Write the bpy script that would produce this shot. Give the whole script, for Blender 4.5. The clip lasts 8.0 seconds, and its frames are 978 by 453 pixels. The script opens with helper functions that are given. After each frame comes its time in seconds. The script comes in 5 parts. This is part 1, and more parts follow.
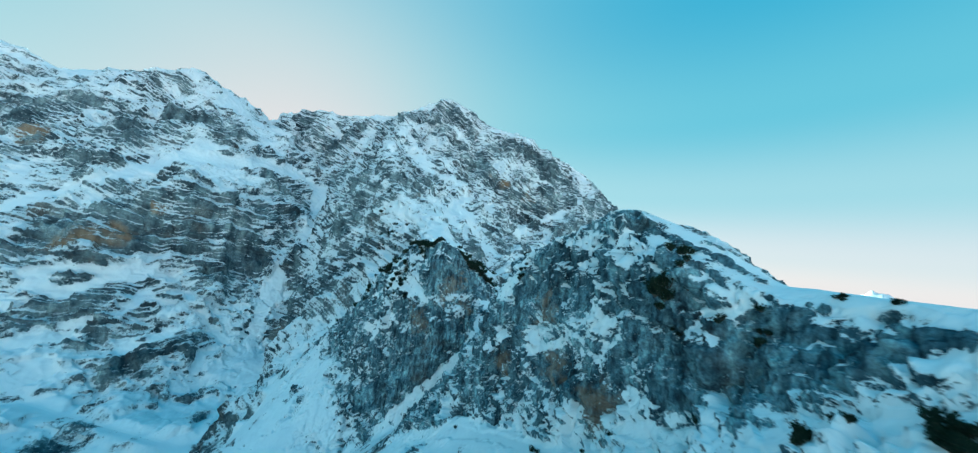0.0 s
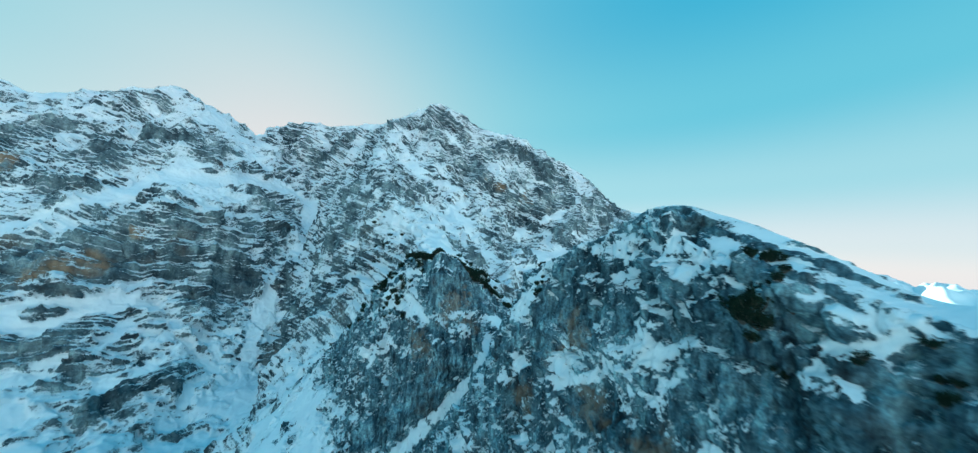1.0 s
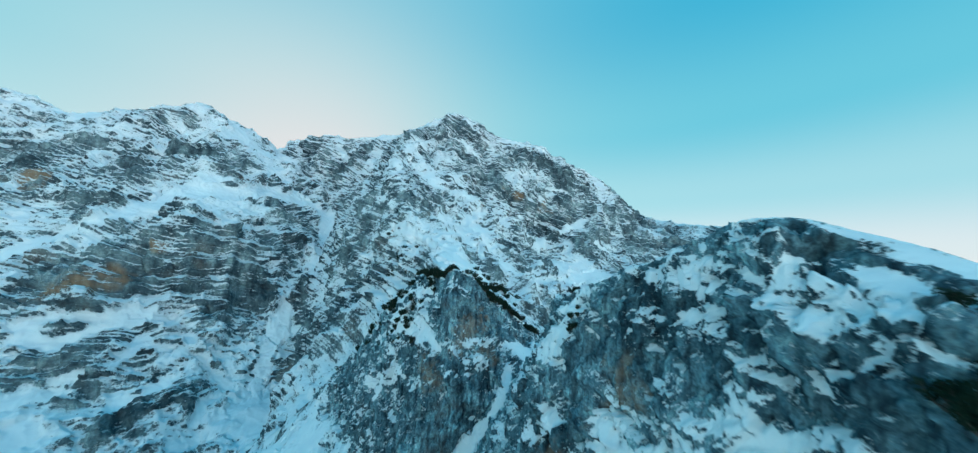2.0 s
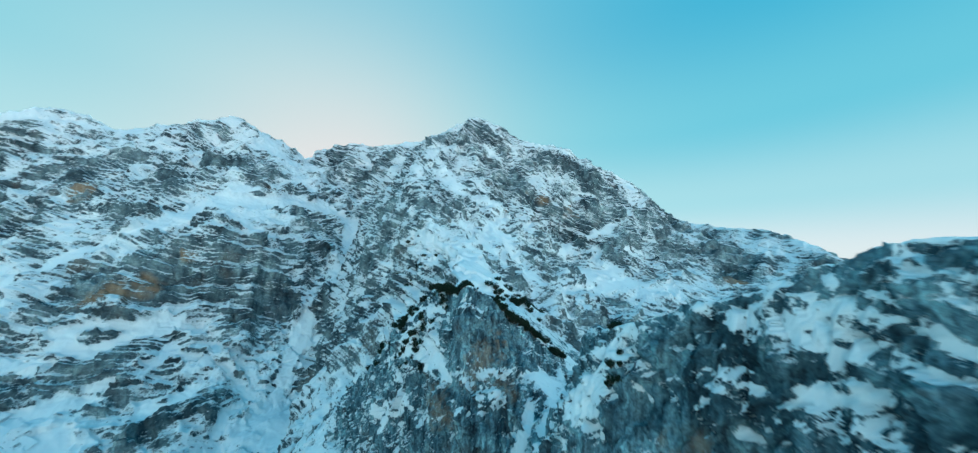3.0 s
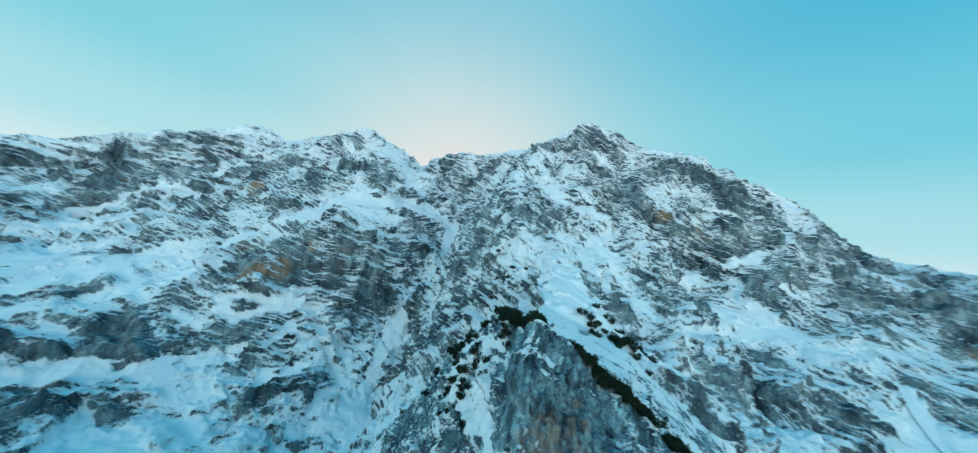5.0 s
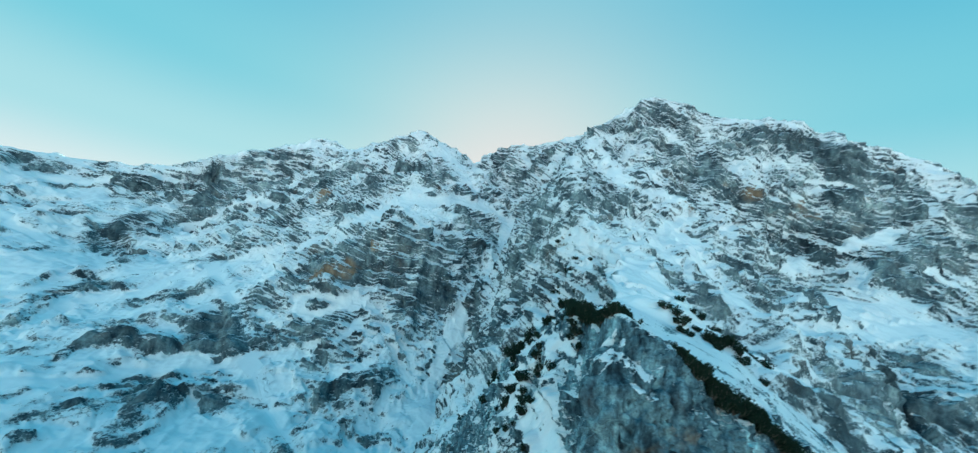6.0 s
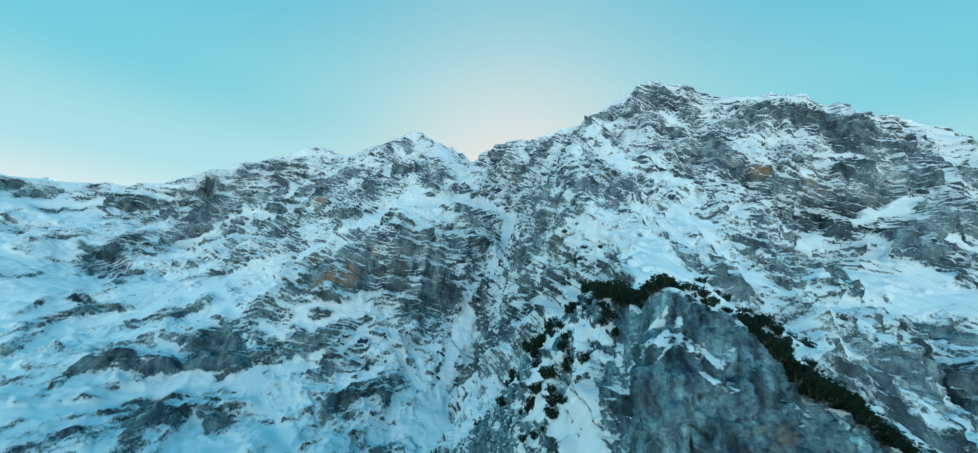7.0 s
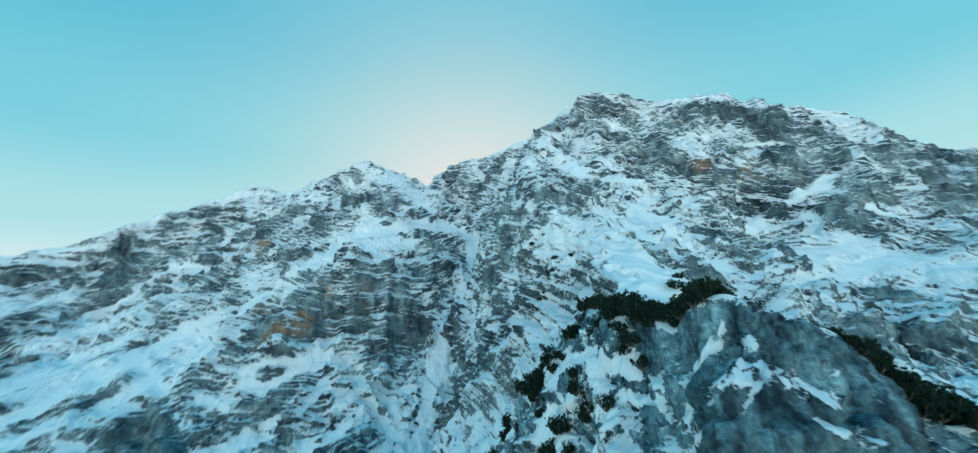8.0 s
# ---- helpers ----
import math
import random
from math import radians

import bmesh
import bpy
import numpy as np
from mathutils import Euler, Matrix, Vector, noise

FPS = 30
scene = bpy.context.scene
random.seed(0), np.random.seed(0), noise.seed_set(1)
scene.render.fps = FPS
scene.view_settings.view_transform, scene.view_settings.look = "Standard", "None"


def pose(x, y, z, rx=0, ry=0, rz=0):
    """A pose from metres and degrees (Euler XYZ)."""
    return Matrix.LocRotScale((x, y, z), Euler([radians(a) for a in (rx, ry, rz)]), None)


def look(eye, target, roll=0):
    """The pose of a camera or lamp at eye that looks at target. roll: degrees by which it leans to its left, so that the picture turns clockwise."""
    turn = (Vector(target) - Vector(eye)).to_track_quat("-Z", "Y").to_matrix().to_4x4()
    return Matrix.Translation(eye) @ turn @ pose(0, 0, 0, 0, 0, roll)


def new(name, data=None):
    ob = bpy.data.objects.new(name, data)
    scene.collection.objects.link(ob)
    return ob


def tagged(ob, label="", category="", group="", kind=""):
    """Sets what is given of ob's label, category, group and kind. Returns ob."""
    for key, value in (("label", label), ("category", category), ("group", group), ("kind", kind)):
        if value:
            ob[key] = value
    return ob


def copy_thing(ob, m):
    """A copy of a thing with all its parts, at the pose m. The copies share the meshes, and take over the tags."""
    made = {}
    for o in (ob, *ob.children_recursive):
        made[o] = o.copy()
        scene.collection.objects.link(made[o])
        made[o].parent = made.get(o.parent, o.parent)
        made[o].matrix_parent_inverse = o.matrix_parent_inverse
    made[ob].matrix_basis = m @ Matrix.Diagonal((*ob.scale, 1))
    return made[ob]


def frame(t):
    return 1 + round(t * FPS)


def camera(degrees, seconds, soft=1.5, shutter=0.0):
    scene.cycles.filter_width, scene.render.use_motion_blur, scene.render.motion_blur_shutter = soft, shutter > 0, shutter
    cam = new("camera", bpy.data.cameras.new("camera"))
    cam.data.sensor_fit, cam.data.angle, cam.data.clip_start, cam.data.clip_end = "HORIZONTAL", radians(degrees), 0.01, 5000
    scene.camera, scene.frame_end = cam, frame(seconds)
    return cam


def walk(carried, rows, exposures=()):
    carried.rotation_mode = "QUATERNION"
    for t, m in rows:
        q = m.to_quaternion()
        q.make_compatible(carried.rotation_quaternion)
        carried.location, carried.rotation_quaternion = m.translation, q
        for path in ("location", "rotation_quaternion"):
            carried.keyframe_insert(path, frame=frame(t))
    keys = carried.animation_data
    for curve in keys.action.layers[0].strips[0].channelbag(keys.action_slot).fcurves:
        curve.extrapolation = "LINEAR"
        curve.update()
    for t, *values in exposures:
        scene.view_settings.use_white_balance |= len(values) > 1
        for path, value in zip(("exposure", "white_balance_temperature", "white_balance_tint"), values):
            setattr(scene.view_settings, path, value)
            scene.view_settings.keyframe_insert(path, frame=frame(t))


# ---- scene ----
cam = camera(112.6, 8.0, 1.15, 0.5)
PATH = [
    (0, (0.05, -0.79, 303.73), (-0.32, 19.14, 305.40), 5.8),
    (0.5, (-1.53, 6.84, 304.62), (-1.83, 26.77, 306.36), 4.4),
    (1, (-3.16, 15.00, 306.20), (-3.33, 34.91, 308.12), 2.4),
    (1.5, (-3.98, 23.28, 308.15), (-4.51, 43.16, 310.27), 1.6),
    (1.7, (-4.00, 26.56, 308.59), (-4.85, 46.40, 310.88), 2.0),
    (2.8, (-2.82, 44.64, 313.39), (-5.12, 64.34, 315.97), 1.6),
    (3, (-2.43, 47.95, 313.80), (-5.23, 67.57, 316.47), 2.2),
    (3.5, (-1.26, 56.38, 314.94), (-5.38, 75.76, 317.69), 4.0),
    (4, (-0.30, 65.33, 316.31), (-6.20, 84.25, 319.03), 6.9),
    (4.5, (-0.82, 75.21, 317.61), (-8.32, 93.56, 320.24), 9.1),
    (4.7, (-1.31, 79.18, 317.64), (-9.33, 97.29, 320.36), 9.3),
    (5.8, (-8.60, 99.67, 314.94), (-20.11, 115.84, 317.40), 7.6),
    (6, (-10.46, 102.40, 314.38), (-22.35, 118.33, 316.54), 7.1),
    (6.5, (-14.19, 106.89, 311.59), (-26.32, 122.67, 313.56), 5.2),
    (7, (-18.46, 110.74, 310.20), (-30.39, 126.64, 312.39), 3.4),
    (7.5, (-23.48, 115.59, 310.37), (-34.78, 131.85, 313.18), -0.0),
    (8, (-28.69, 122.12, 311.28), (-38.53, 139.19, 314.70), -4.6),
]
walk(cam, [(t, look(eye, target, roll)) for t, eye, target, roll in PATH], [(0, 1.36, 5250, -28), (3, 1.4, 5350, -28), (8, 1.42, 5560, -28)])

# ---- light ----
SUN_AZ, SUN_EL = -33.0, 8.0          # degrees from ahead (minus: to the left) and above the horizon; it stands behind the crest
sun_dir = Vector((math.sin(radians(SUN_AZ)) * math.cos(radians(SUN_EL)), math.cos(radians(SUN_AZ)) * math.cos(radians(SUN_EL)), math.sin(radians(SUN_EL))))
world = bpy.data.worlds.new("alpine_sky")
scene.world = world
world.use_nodes = True
wn = world.node_tree.nodes
wl = world.node_tree.links
sky = wn.new("ShaderNodeTexSky")
sky.sky_type = "NISHITA"
sky.sun_disc = False
sky.sun_elevation = radians(SUN_EL)
sky.sun_rotation = radians(SUN_AZ)
sky.altitude = 1900
sky.air_density = 1.0
sky.dust_density = 0.9
sky.ozone_density = 1.0
wn["Background"].inputs["Strength"].default_value = 0.12


def sky_math(op, a, b=0.0):
    m = wn.new("ShaderNodeMath")
    m.operation = op
    for value, slot in zip((a, b), m.inputs):
        if isinstance(value, (int, float)):
            slot.default_value = value
        else:
            wl.new(value, slot)
    return m.outputs[0]


def sky_mix(blend, fac, a, b):
    m = wn.new("ShaderNodeMix")
    m.data_type, m.blend_type = "RGBA", blend
    for value, slot in ((fac, m.inputs[0]), (a, m.inputs[6]), (b, m.inputs[7])):
        if isinstance(value, (int, float, tuple)):
            slot.default_value = value
        else:
            wl.new(value, slot)
    return m.outputs[2]


# clear air that pales to a rosy haze at the horizon, and a pale halo of thin haze about the hidden sun
air_way = wn.new("ShaderNodeTexCoord").outputs["Generated"]
axes = wn.new("ShaderNodeSeparateXYZ")
wl.new(air_way, axes.inputs[0])
toward = wn.new("ShaderNodeVectorMath")
toward.operation = "DOT_PRODUCT"
toward.inputs[1].default_value = sun_dir
wl.new(air_way, toward.inputs[0])
depth = wn.new("ShaderNodeValToRGB")
depth.color_ramp.interpolation = "EASE"
stops = ((0.0, (3.5, 2.42, 2.56)), (0.06, (3.0, 2.34, 2.54)), (0.2, (1.75, 2.1, 2.4)), (0.38, (0.86, 1.74, 2.24)), (0.64, (0.4, 1.34, 2.08)), (1.0, (0.32, 1.3, 2.5)))
while len(depth.color_ramp.elements) < len(stops):
    depth.color_ramp.elements.new(0.5)
for el, (at, colour) in zip(depth.color_ramp.elements, stops):
    el.position, el.color = at, (*colour, 1)
wl.new(axes.outputs["Z"], depth.inputs["Fac"])
away, low = wn.new("ShaderNodeMapRange"), wn.new("ShaderNodeMapRange")   # unseen warm glow added opposite the sun, to redden the light on the snow
for span, source, ends in ((away, toward.outputs["Value"], (-0.05, -0.75, 0.0, 1.0)), (low, axes.outputs["Z"], (0.0, 0.6, 1.0, 0.0))):
    span.interpolation_type = "SMOOTHSTEP"
    for slot, value in zip(("From Min", "From Max", "To Min", "To Max"), ends):
        span.inputs[slot].default_value = value
    wl.new(source, span.inputs["Value"])
facing = sky_math("MAXIMUM", toward.outputs["Value"], 0.0)
air = sky_mix("MIX", 0.94, sky.outputs["Color"], depth.outputs["Color"])
air = sky_mix("MIX", sky_math("MULTIPLY", sky_math("POWER", facing, 3.6), 0.78), air, (1.95, 2.18, 2.28, 1))
air = sky_mix("MIX", sky_math("MULTIPLY", sky_math("POWER", facing, 13.0), 0.85), air, (3.6, 2.32, 2.36, 1))
air = sky_mix("ADD", sky_math("MULTIPLY", away.outputs["Result"], low.outputs["Result"]), air, (8.0, 3.4, 3.2, 1))
wl.new(air, wn["Background"].inputs["Color"])
sun_data = bpy.data.lights.new("sun", "SUN")
sun_data.energy, sun_data.angle, sun_data.color = 4.5, radians(0.53), (1.0, 0.95, 0.88)
sun = new("sun", sun_data)
sun.matrix_world = look(sun_dir * 900, (0, 0, 0))


# ---- noise and relief helpers ----
def lattice(seed):
    r = np.random.RandomState(seed)
    return r.permutation(256), r.rand(256) * 2 * math.pi


def perlin(x, y, seed=0):
    """Gradient noise in about -1..1."""
    perm, ang = lattice(seed)
    gx, gy = np.cos(ang), np.sin(ang)
    xi, yi = np.floor(x).astype(np.int64), np.floor(y).astype(np.int64)
    u, v = x - xi, y - yi
    su, sv = u * u * u * (u * (u * 6 - 15) + 10), v * v * v * (v * (v * 6 - 15) + 10)

    def corner(a, b):
        h = perm[(perm[(xi + a) & 255] + yi + b) & 255]
        return gx[h] * (u - a) + gy[h] * (v - b)
    top = corner(0, 0) * (1 - su) + corner(1, 0) * su
    low = corner(0, 1) * (1 - su) + corner(1, 1) * su
    return (top * (1 - sv) + low * sv) * 1.5


def ridged(x, y, size, octaves=4, seed=0, gain=0.5):
    """Sharp-crested noise, 0..about 1."""
    total, amp, norm, w = 0.0, 1.0, 0.0, 1.0
    for i in range(octaves):
        f = 2.07 ** i / size
        n = 1 - np.abs(perlin(x * f + 31.7 * i, y * f + 5.9 * i, seed + i))
        n = n * n * w
        w = np.clip(n * 1.6, 0, 1)
        total = total + amp * n
        norm += amp
        amp *= gain
    return total / norm


def smooth(a, b, x):
    t = np.clip((x - a) / (b - a), 0, 1)
    return t * t * (3 - 2 * t)


def blurred(a, n):
    if n < 1:
        return a
    k = 2 * n + 1
    for axis in (0, 1):
        pad = [(0, 0), (0, 0)]
        pad[axis] = (n + 1, n)
        c = np.cumsum(np.pad(a, pad, mode="edge"), axis=axis)
        a = (np.take(c, np.arange(k, c.shape[axis]), axis) - np.take(c, np.arange(0, c.shape[axis] - k), axis)) / k
    return a


def drape(lines, x0, y0, nx, ny, cell, border=None):
    """A sheet drawn tight over ridge, ledge, foot and valley lines: heights on a grid of ny rows of nx."""
    def level(step, start):
        mx, my = (nx - 1) // step + 1, (ny - 1) // step + 1
        s, c = np.zeros((my, mx)), np.zeros((my, mx))
        for line in lines:
            for (ax, ay, az), (bx, by, bz) in zip(line, line[1:]):
                k = int(max(abs(bx - ax), abs(by - ay)) / (cell * step) * 2) + 2
                t = np.linspace(0, 1, k)
                ix = np.rint((ax + (bx - ax) * t - x0) / (cell * step)).astype(int)
                iy = np.rint((ay + (by - ay) * t - y0) / (cell * step)).astype(int)
                ok = (ix >= 0) & (ix < mx) & (iy >= 0) & (iy < my)
                np.add.at(s, (iy[ok], ix[ok]), (az + (bz - az) * t)[ok])
                np.add.at(c, (iy[ok], ix[ok]), 1)
        fixed = c > 0
        val = s / np.maximum(c, 1)
        if border is not None:
            edge = np.zeros_like(fixed)
            edge[[0, -1], :] = True
            edge[:, [0, -1]] = True
            edge &= ~fixed
            val = np.where(edge, border[::step, ::step][:my, :mx], val)
            fixed = fixed | edge
        h = np.full((my, mx), 250.0) if start is None else start
        for _ in range(90 if step > 1 else 60):
            h = np.where(fixed, val, h)
            p = np.pad(h, 1, mode="edge")
            h = h + 0.98 * ((p[:-2, 1:-1] + p[2:, 1:-1] + p[1:-1, :-2] + p[1:-1, 2:]) / 4 - h)
        return np.where(fixed, val, h)

    h = None
    for step in (32, 16, 8, 4, 2, 1):
        mx, my = (nx - 1) // step + 1, (ny - 1) // step + 1
        if h is not None:
            iy = np.minimum(np.arange(my) / 2, h.shape[0] - 1)
            ix = np.minimum(np.arange(mx) / 2, h.shape[1] - 1)
            h = sample(h, *np.meshgrid(ix, iy))
        h = level(step, h)
    return h


def sample(h, ix, iy):
    ix, iy = np.clip(ix, 0, h.shape[1] - 1.001), np.clip(iy, 0, h.shape[0] - 1.001)
    i, j = ix.astype(int), iy.astype(int)
    i1, j1 = np.minimum(i + 1, h.shape[1] - 1), np.minimum(j + 1, h.shape[0] - 1)
    u, v = ix - i, iy - j
    return (h[j, i] * (1 - u) + h[j, i1] * u) * (1 - v) + (h[j1, i] * (1 - u) + h[j1, i1] * u) * v


# ---- the lie of the land: ridge, ledge, foot and valley lines ----
CREST_WEST = [(-1150, -200, 420), (-920, 39, 400), (-926, 132, 406), (-873, 189, 408), (-812, 271, 447), (-791, 361, 498), (-750, 439, 545), (-680, 470, 516), (-640, 485, 530), (-590, 500, 543), (-541, 527, 570), (-566, 590, 581), (-550, 640, 569), (-522, 657, 556), (-503, 668, 532)]
CREST_EAST = [(-494, 690, 569), (-449, 690, 571), (-402, 685, 574), (-350, 683, 571), (-295, 680, 575), (-250, 669, 575), (-228, 664, 574), (-194, 655, 583), (-165, 652, 592), (-140, 651, 606), (-115, 653, 614), (-97, 655, 607), (-72, 660, 596), (-41, 665, 577), (-13, 671, 564), (20, 680, 567), (51, 690, 560), (101, 710, 541), (150, 735, 527), (208, 760, 502), (262, 830, 490), (317, 950, 467), (403, 855, 432), (460, 765, 415), (490, 686, 374), (483, 566, 297), (500, 470, 240)]
SPUR = [(-160, 640, 598), (-174, 586, 530), (-170, 500, 470), (-159, 431, 423), (-140, 400, 392), (-119, 368, 361), (-70, 345, 330), (-62, 310, 317), (-52, 255, 303), (-47, 195, 304)]
GULLY_WEST = [(-503, 668, 524), (-430, 650, 505), (-364, 630, 470), (-288, 526, 352), (-247, 430, 285), (-238, 392, 224), (-228, 352, 176), (-199, 306, 160), (-190, 220, 138), (-185, 100, 120), (-180, -100, 110)]
UPPER_WEST = [(-880, 100, 345), (-830, 230, 370), (-740, 395, 440), (-632, 412, 482), (-527, 412, 424), (-428, 471, 451), (-469, 605, 517)]
MID_WEST = [(-756, 250, 302), (-579, 308, 337), (-490, 345, 350), (-400, 362, 346), (-352, 386, 362), (-318, 414, 330), (-298, 450, 326)]
FOOT_WEST = [(-713, 181, 253), (-600, 235, 272), (-504, 286, 280), (-430, 277, 257), (-386, 308, 268), (-352, 327, 262), (-322, 349, 246), (-295, 385, 246), (-264, 425, 280)]
LOW_WEST = [(-562, 130, 210), (-448, 229, 233), (-390, 262, 210), (-328, 285, 196), (-297, 338, 224), (-272, 332, 186), (-249, 337, 178)]
VALLEY_WEST = [(-520, 20, 175), (-432, 107, 195), (-382, 178, 170), (-300, 266, 160), (-215, 296, 152)]
UPPER_EAST = [(-107, 563, 463), (-20, 596, 462), (40, 612, 448), (128, 672, 450), (180, 700, 462), (290, 800, 410), (420, 690, 352)]
MID_EAST = [(-61, 447, 362), (-43, 536, 400), (28, 602, 384), (79, 612, 370), (150, 620, 362), (260, 690, 345), (372, 680, 310)]
BAND_EAST = [(-36, 395, 326), (-23, 435, 334), (18, 512, 328), (62, 575, 324), (150, 560, 305), (270, 620, 300), (397, 560, 263), (445, 520, 262)]
LOW_EAST = [(-24, 345, 301), (33, 408, 284), (75, 510, 288), (101, 500, 281), (220, 500, 240), (400, 430, 190)]
VALLEY_EAST = [(22, 178, 268), (40, 235, 255), (64, 330, 238), (86, 455, 246), (150, 400, 205), (300, 330, 150), (700, 200, 110)]
RIDGE_CREST = [(110, -90, 296), (70, 0, 301), (50, 20, 303), (45, 34, 304), (45, 44, 304), (49, 54, 303), (45, 62, 309.5), (38, 71, 316), (30, 80, 320.5), (22, 90, 314), (15, 99, 310), (11, 111, 305), (12, 124, 304)]
RIDGE_EDGE = [(44, 31, 301), (41, 41, 299), (37, 50, 303), (31, 58, 308), (28, 70, 309), (24, 78, 309), (18, 87, 306), (13, 96, 304), (8, 105, 299), (2, 111, 292)]
RIDGE_WALL = [(40, 38, 294), (34, 49, 288), (30, 60, 284), (27, 70, 284), (23, 80, 284), (17, 90, 284), (11, 100, 278), (5, 106, 270)]
RIDGE_FOOT = [(33, 20, 293.5), (36, 34, 291.5), (32, 45, 284), (28, 57, 275), (24, 69, 267), (19, 81, 262), (13, 92, 258), (4, 101, 256), (-8, 111, 253)]
RIDGE_END = [(12, 124, 304), (8, 120, 296), (3, 118, 286), (-4, 125, 272), (-12, 126, 257), (-26, 128, 238)]
RIDGE_BACK = [(130, -60, 260), (95, 20, 268), (85, 70, 272), (60, 105, 282), (40, 130, 280), (25, 145, 278)]
APRON = [(40, -60, 285), (20, 5, 284), (12, 40, 268), (2, 70, 252), (-18, 113, 242), (-40, 122, 225)]
APRON_LOW = [(0, -80, 255), (-40, 0, 225), (-50, 60, 212), (-62, 110, 205), (-70, 135, 203)]
CLEFT = [(25, 150, 274), (12, 144, 266), (2, 138, 258), (-12, 139, 246), (-28, 143, 230), (-50, 148, 214), (-75, 140, 200)]
TOWER_CREST = [(-47, 195, 305), (-44, 187, 306), (-39, 180, 306), (-32, 171, 305), (-26, 164, 310), (-18, 168, 304), (-12, 176, 298), (-5, 183, 292), (4, 190, 284), (14, 196, 274)]
TOWER_LEDGE = [(-58, 182, 285), (-50, 172, 286), (-42, 168, 288), (-36, 165, 284), (-31, 157, 280), (-22, 151, 279), (-10, 149, 276), (0, 148, 266)]
TOWER_FACE = [(-22, 158, 296), (-17, 155, 290), (-12, 162, 291), (-4, 170, 284), (6, 177, 274)]
TOWER_NOSE = [(-26, 164, 310), (-25, 159, 301), (-24, 153, 287), (-23, 148, 270)]
TOWER_GULLY = [(-31, 172, 303), (-34, 166, 293), (-36, 160, 279)]
TOWER_SHOULDER = [(-44, 187, 306), (-46, 180, 298), (-48, 174, 289)]
TOWER_FOOT = [(-86, 196, 240), (-76, 184, 241), (-66, 166, 232), (-50, 153, 219), (-32, 147, 226), (-15, 143, 242), (-2, 142, 254)]
TOWER_RIB = [(-47, 191, 305), (-56, 191, 297), (-66, 194, 284), (-78, 204, 268), (-97, 216, 246), (-130, 225, 215), (-188, 228, 161)]
TOWER_BACK = [(-20, 190, 298), (-8, 205, 290), (-8, 260, 290), (-14, 320, 296)]
TOWER_WEST = [(-75, 230, 250), (-100, 290, 235), (-140, 340, 265), (-190, 395, 310)]
SNOW_WEST = [(-86, 196, 240), (-100, 180, 220), (-125, 152, 195), (-150, 60, 160)]
OUTER = [(-1600, -900, 60), (-700, -500, 40), (-300, -500, 40), (300, -500, 60), (900, -300, 50), (1300, 300, 60), (1400, 1300, 120), (500, 1500, 200), (-400, 1500, 260), (-1400, 1300, 250), (-1900, 300, 180), (-1600, -900, 60)]
NEAR_LINES = [RIDGE_CREST, RIDGE_EDGE, RIDGE_WALL, RIDGE_FOOT, RIDGE_END, RIDGE_BACK, APRON, APRON_LOW, CLEFT, TOWER_CREST, TOWER_LEDGE, TOWER_NOSE, TOWER_GULLY, TOWER_SHOULDER, TOWER_FACE, TOWER_FOOT, TOWER_RIB, TOWER_BACK, TOWER_WEST, SNOW_WEST]
FAR_LINES = [CREST_WEST, CREST_EAST, SPUR, GULLY_WEST, UPPER_WEST, MID_WEST, FOOT_WEST, LOW_WEST, VALLEY_WEST, UPPER_EAST, MID_EAST, BAND_EAST, LOW_EAST, VALLEY_EAST, OUTER]

FAR_X, FAR_Y, FAR_CELL = -2000.0, -1000.0, 6.0
far_sheet = drape(FAR_LINES + NEAR_LINES, FAR_X, FAR_Y, 610, 430, FAR_CELL)
NEAR_X, NEAR_Y, NEAR_CELL = -130.0, -70.0, 1.0
gx, gy = np.meshgrid(np.arange(261) * NEAR_CELL + NEAR_X, np.arange(401) * NEAR_CELL + NEAR_Y)
near_sheet = drape(FAR_LINES + NEAR_LINES, NEAR_X, NEAR_Y, 261, 401, NEAR_CELL, sample(far_sheet, (gx - FAR_X) / FAR_CELL, (gy - FAR_Y) / FAR_CELL))
near_sheet = blurred(blurred(near_sheet, 1), 1)                          # no steps from cell to cell


def lie(x, y):
    """Height of the bare lie of the land."""
    far = sample(far_sheet, (x - FAR_X) / FAR_CELL, (y - FAR_Y) / FAR_CELL)
    near = sample(near_sheet, (x - NEAR_X) / NEAR_CELL, (y - NEAR_Y) / NEAR_CELL)
    inside = np.minimum(np.minimum(x - NEAR_X, NEAR_X + 260 - x), np.minimum(y - NEAR_Y, NEAR_Y + 400 - y))
    w = smooth(0, 25, inside)
    return far * (1 - w) + near * w


# ---- materials ----
def material(name):
    m = bpy.data.materials.new(name)
    m.use_nodes = True
    return m, m.node_tree.nodes, m.node_tree.links, m.node_tree.nodes["Principled BSDF"]


def ramp(nodes, links, source, stops):
    r = nodes.new("ShaderNodeValToRGB")
    e = r.color_ramp.elements
    while len(e) < len(stops):
        e.new(0.5)
    for el, (pos, col) in zip(e, stops):
        el.position, el.color = pos, (*col, 1)
    links.new(source, r.inputs["Fac"])
    return r.outputs["Color"]


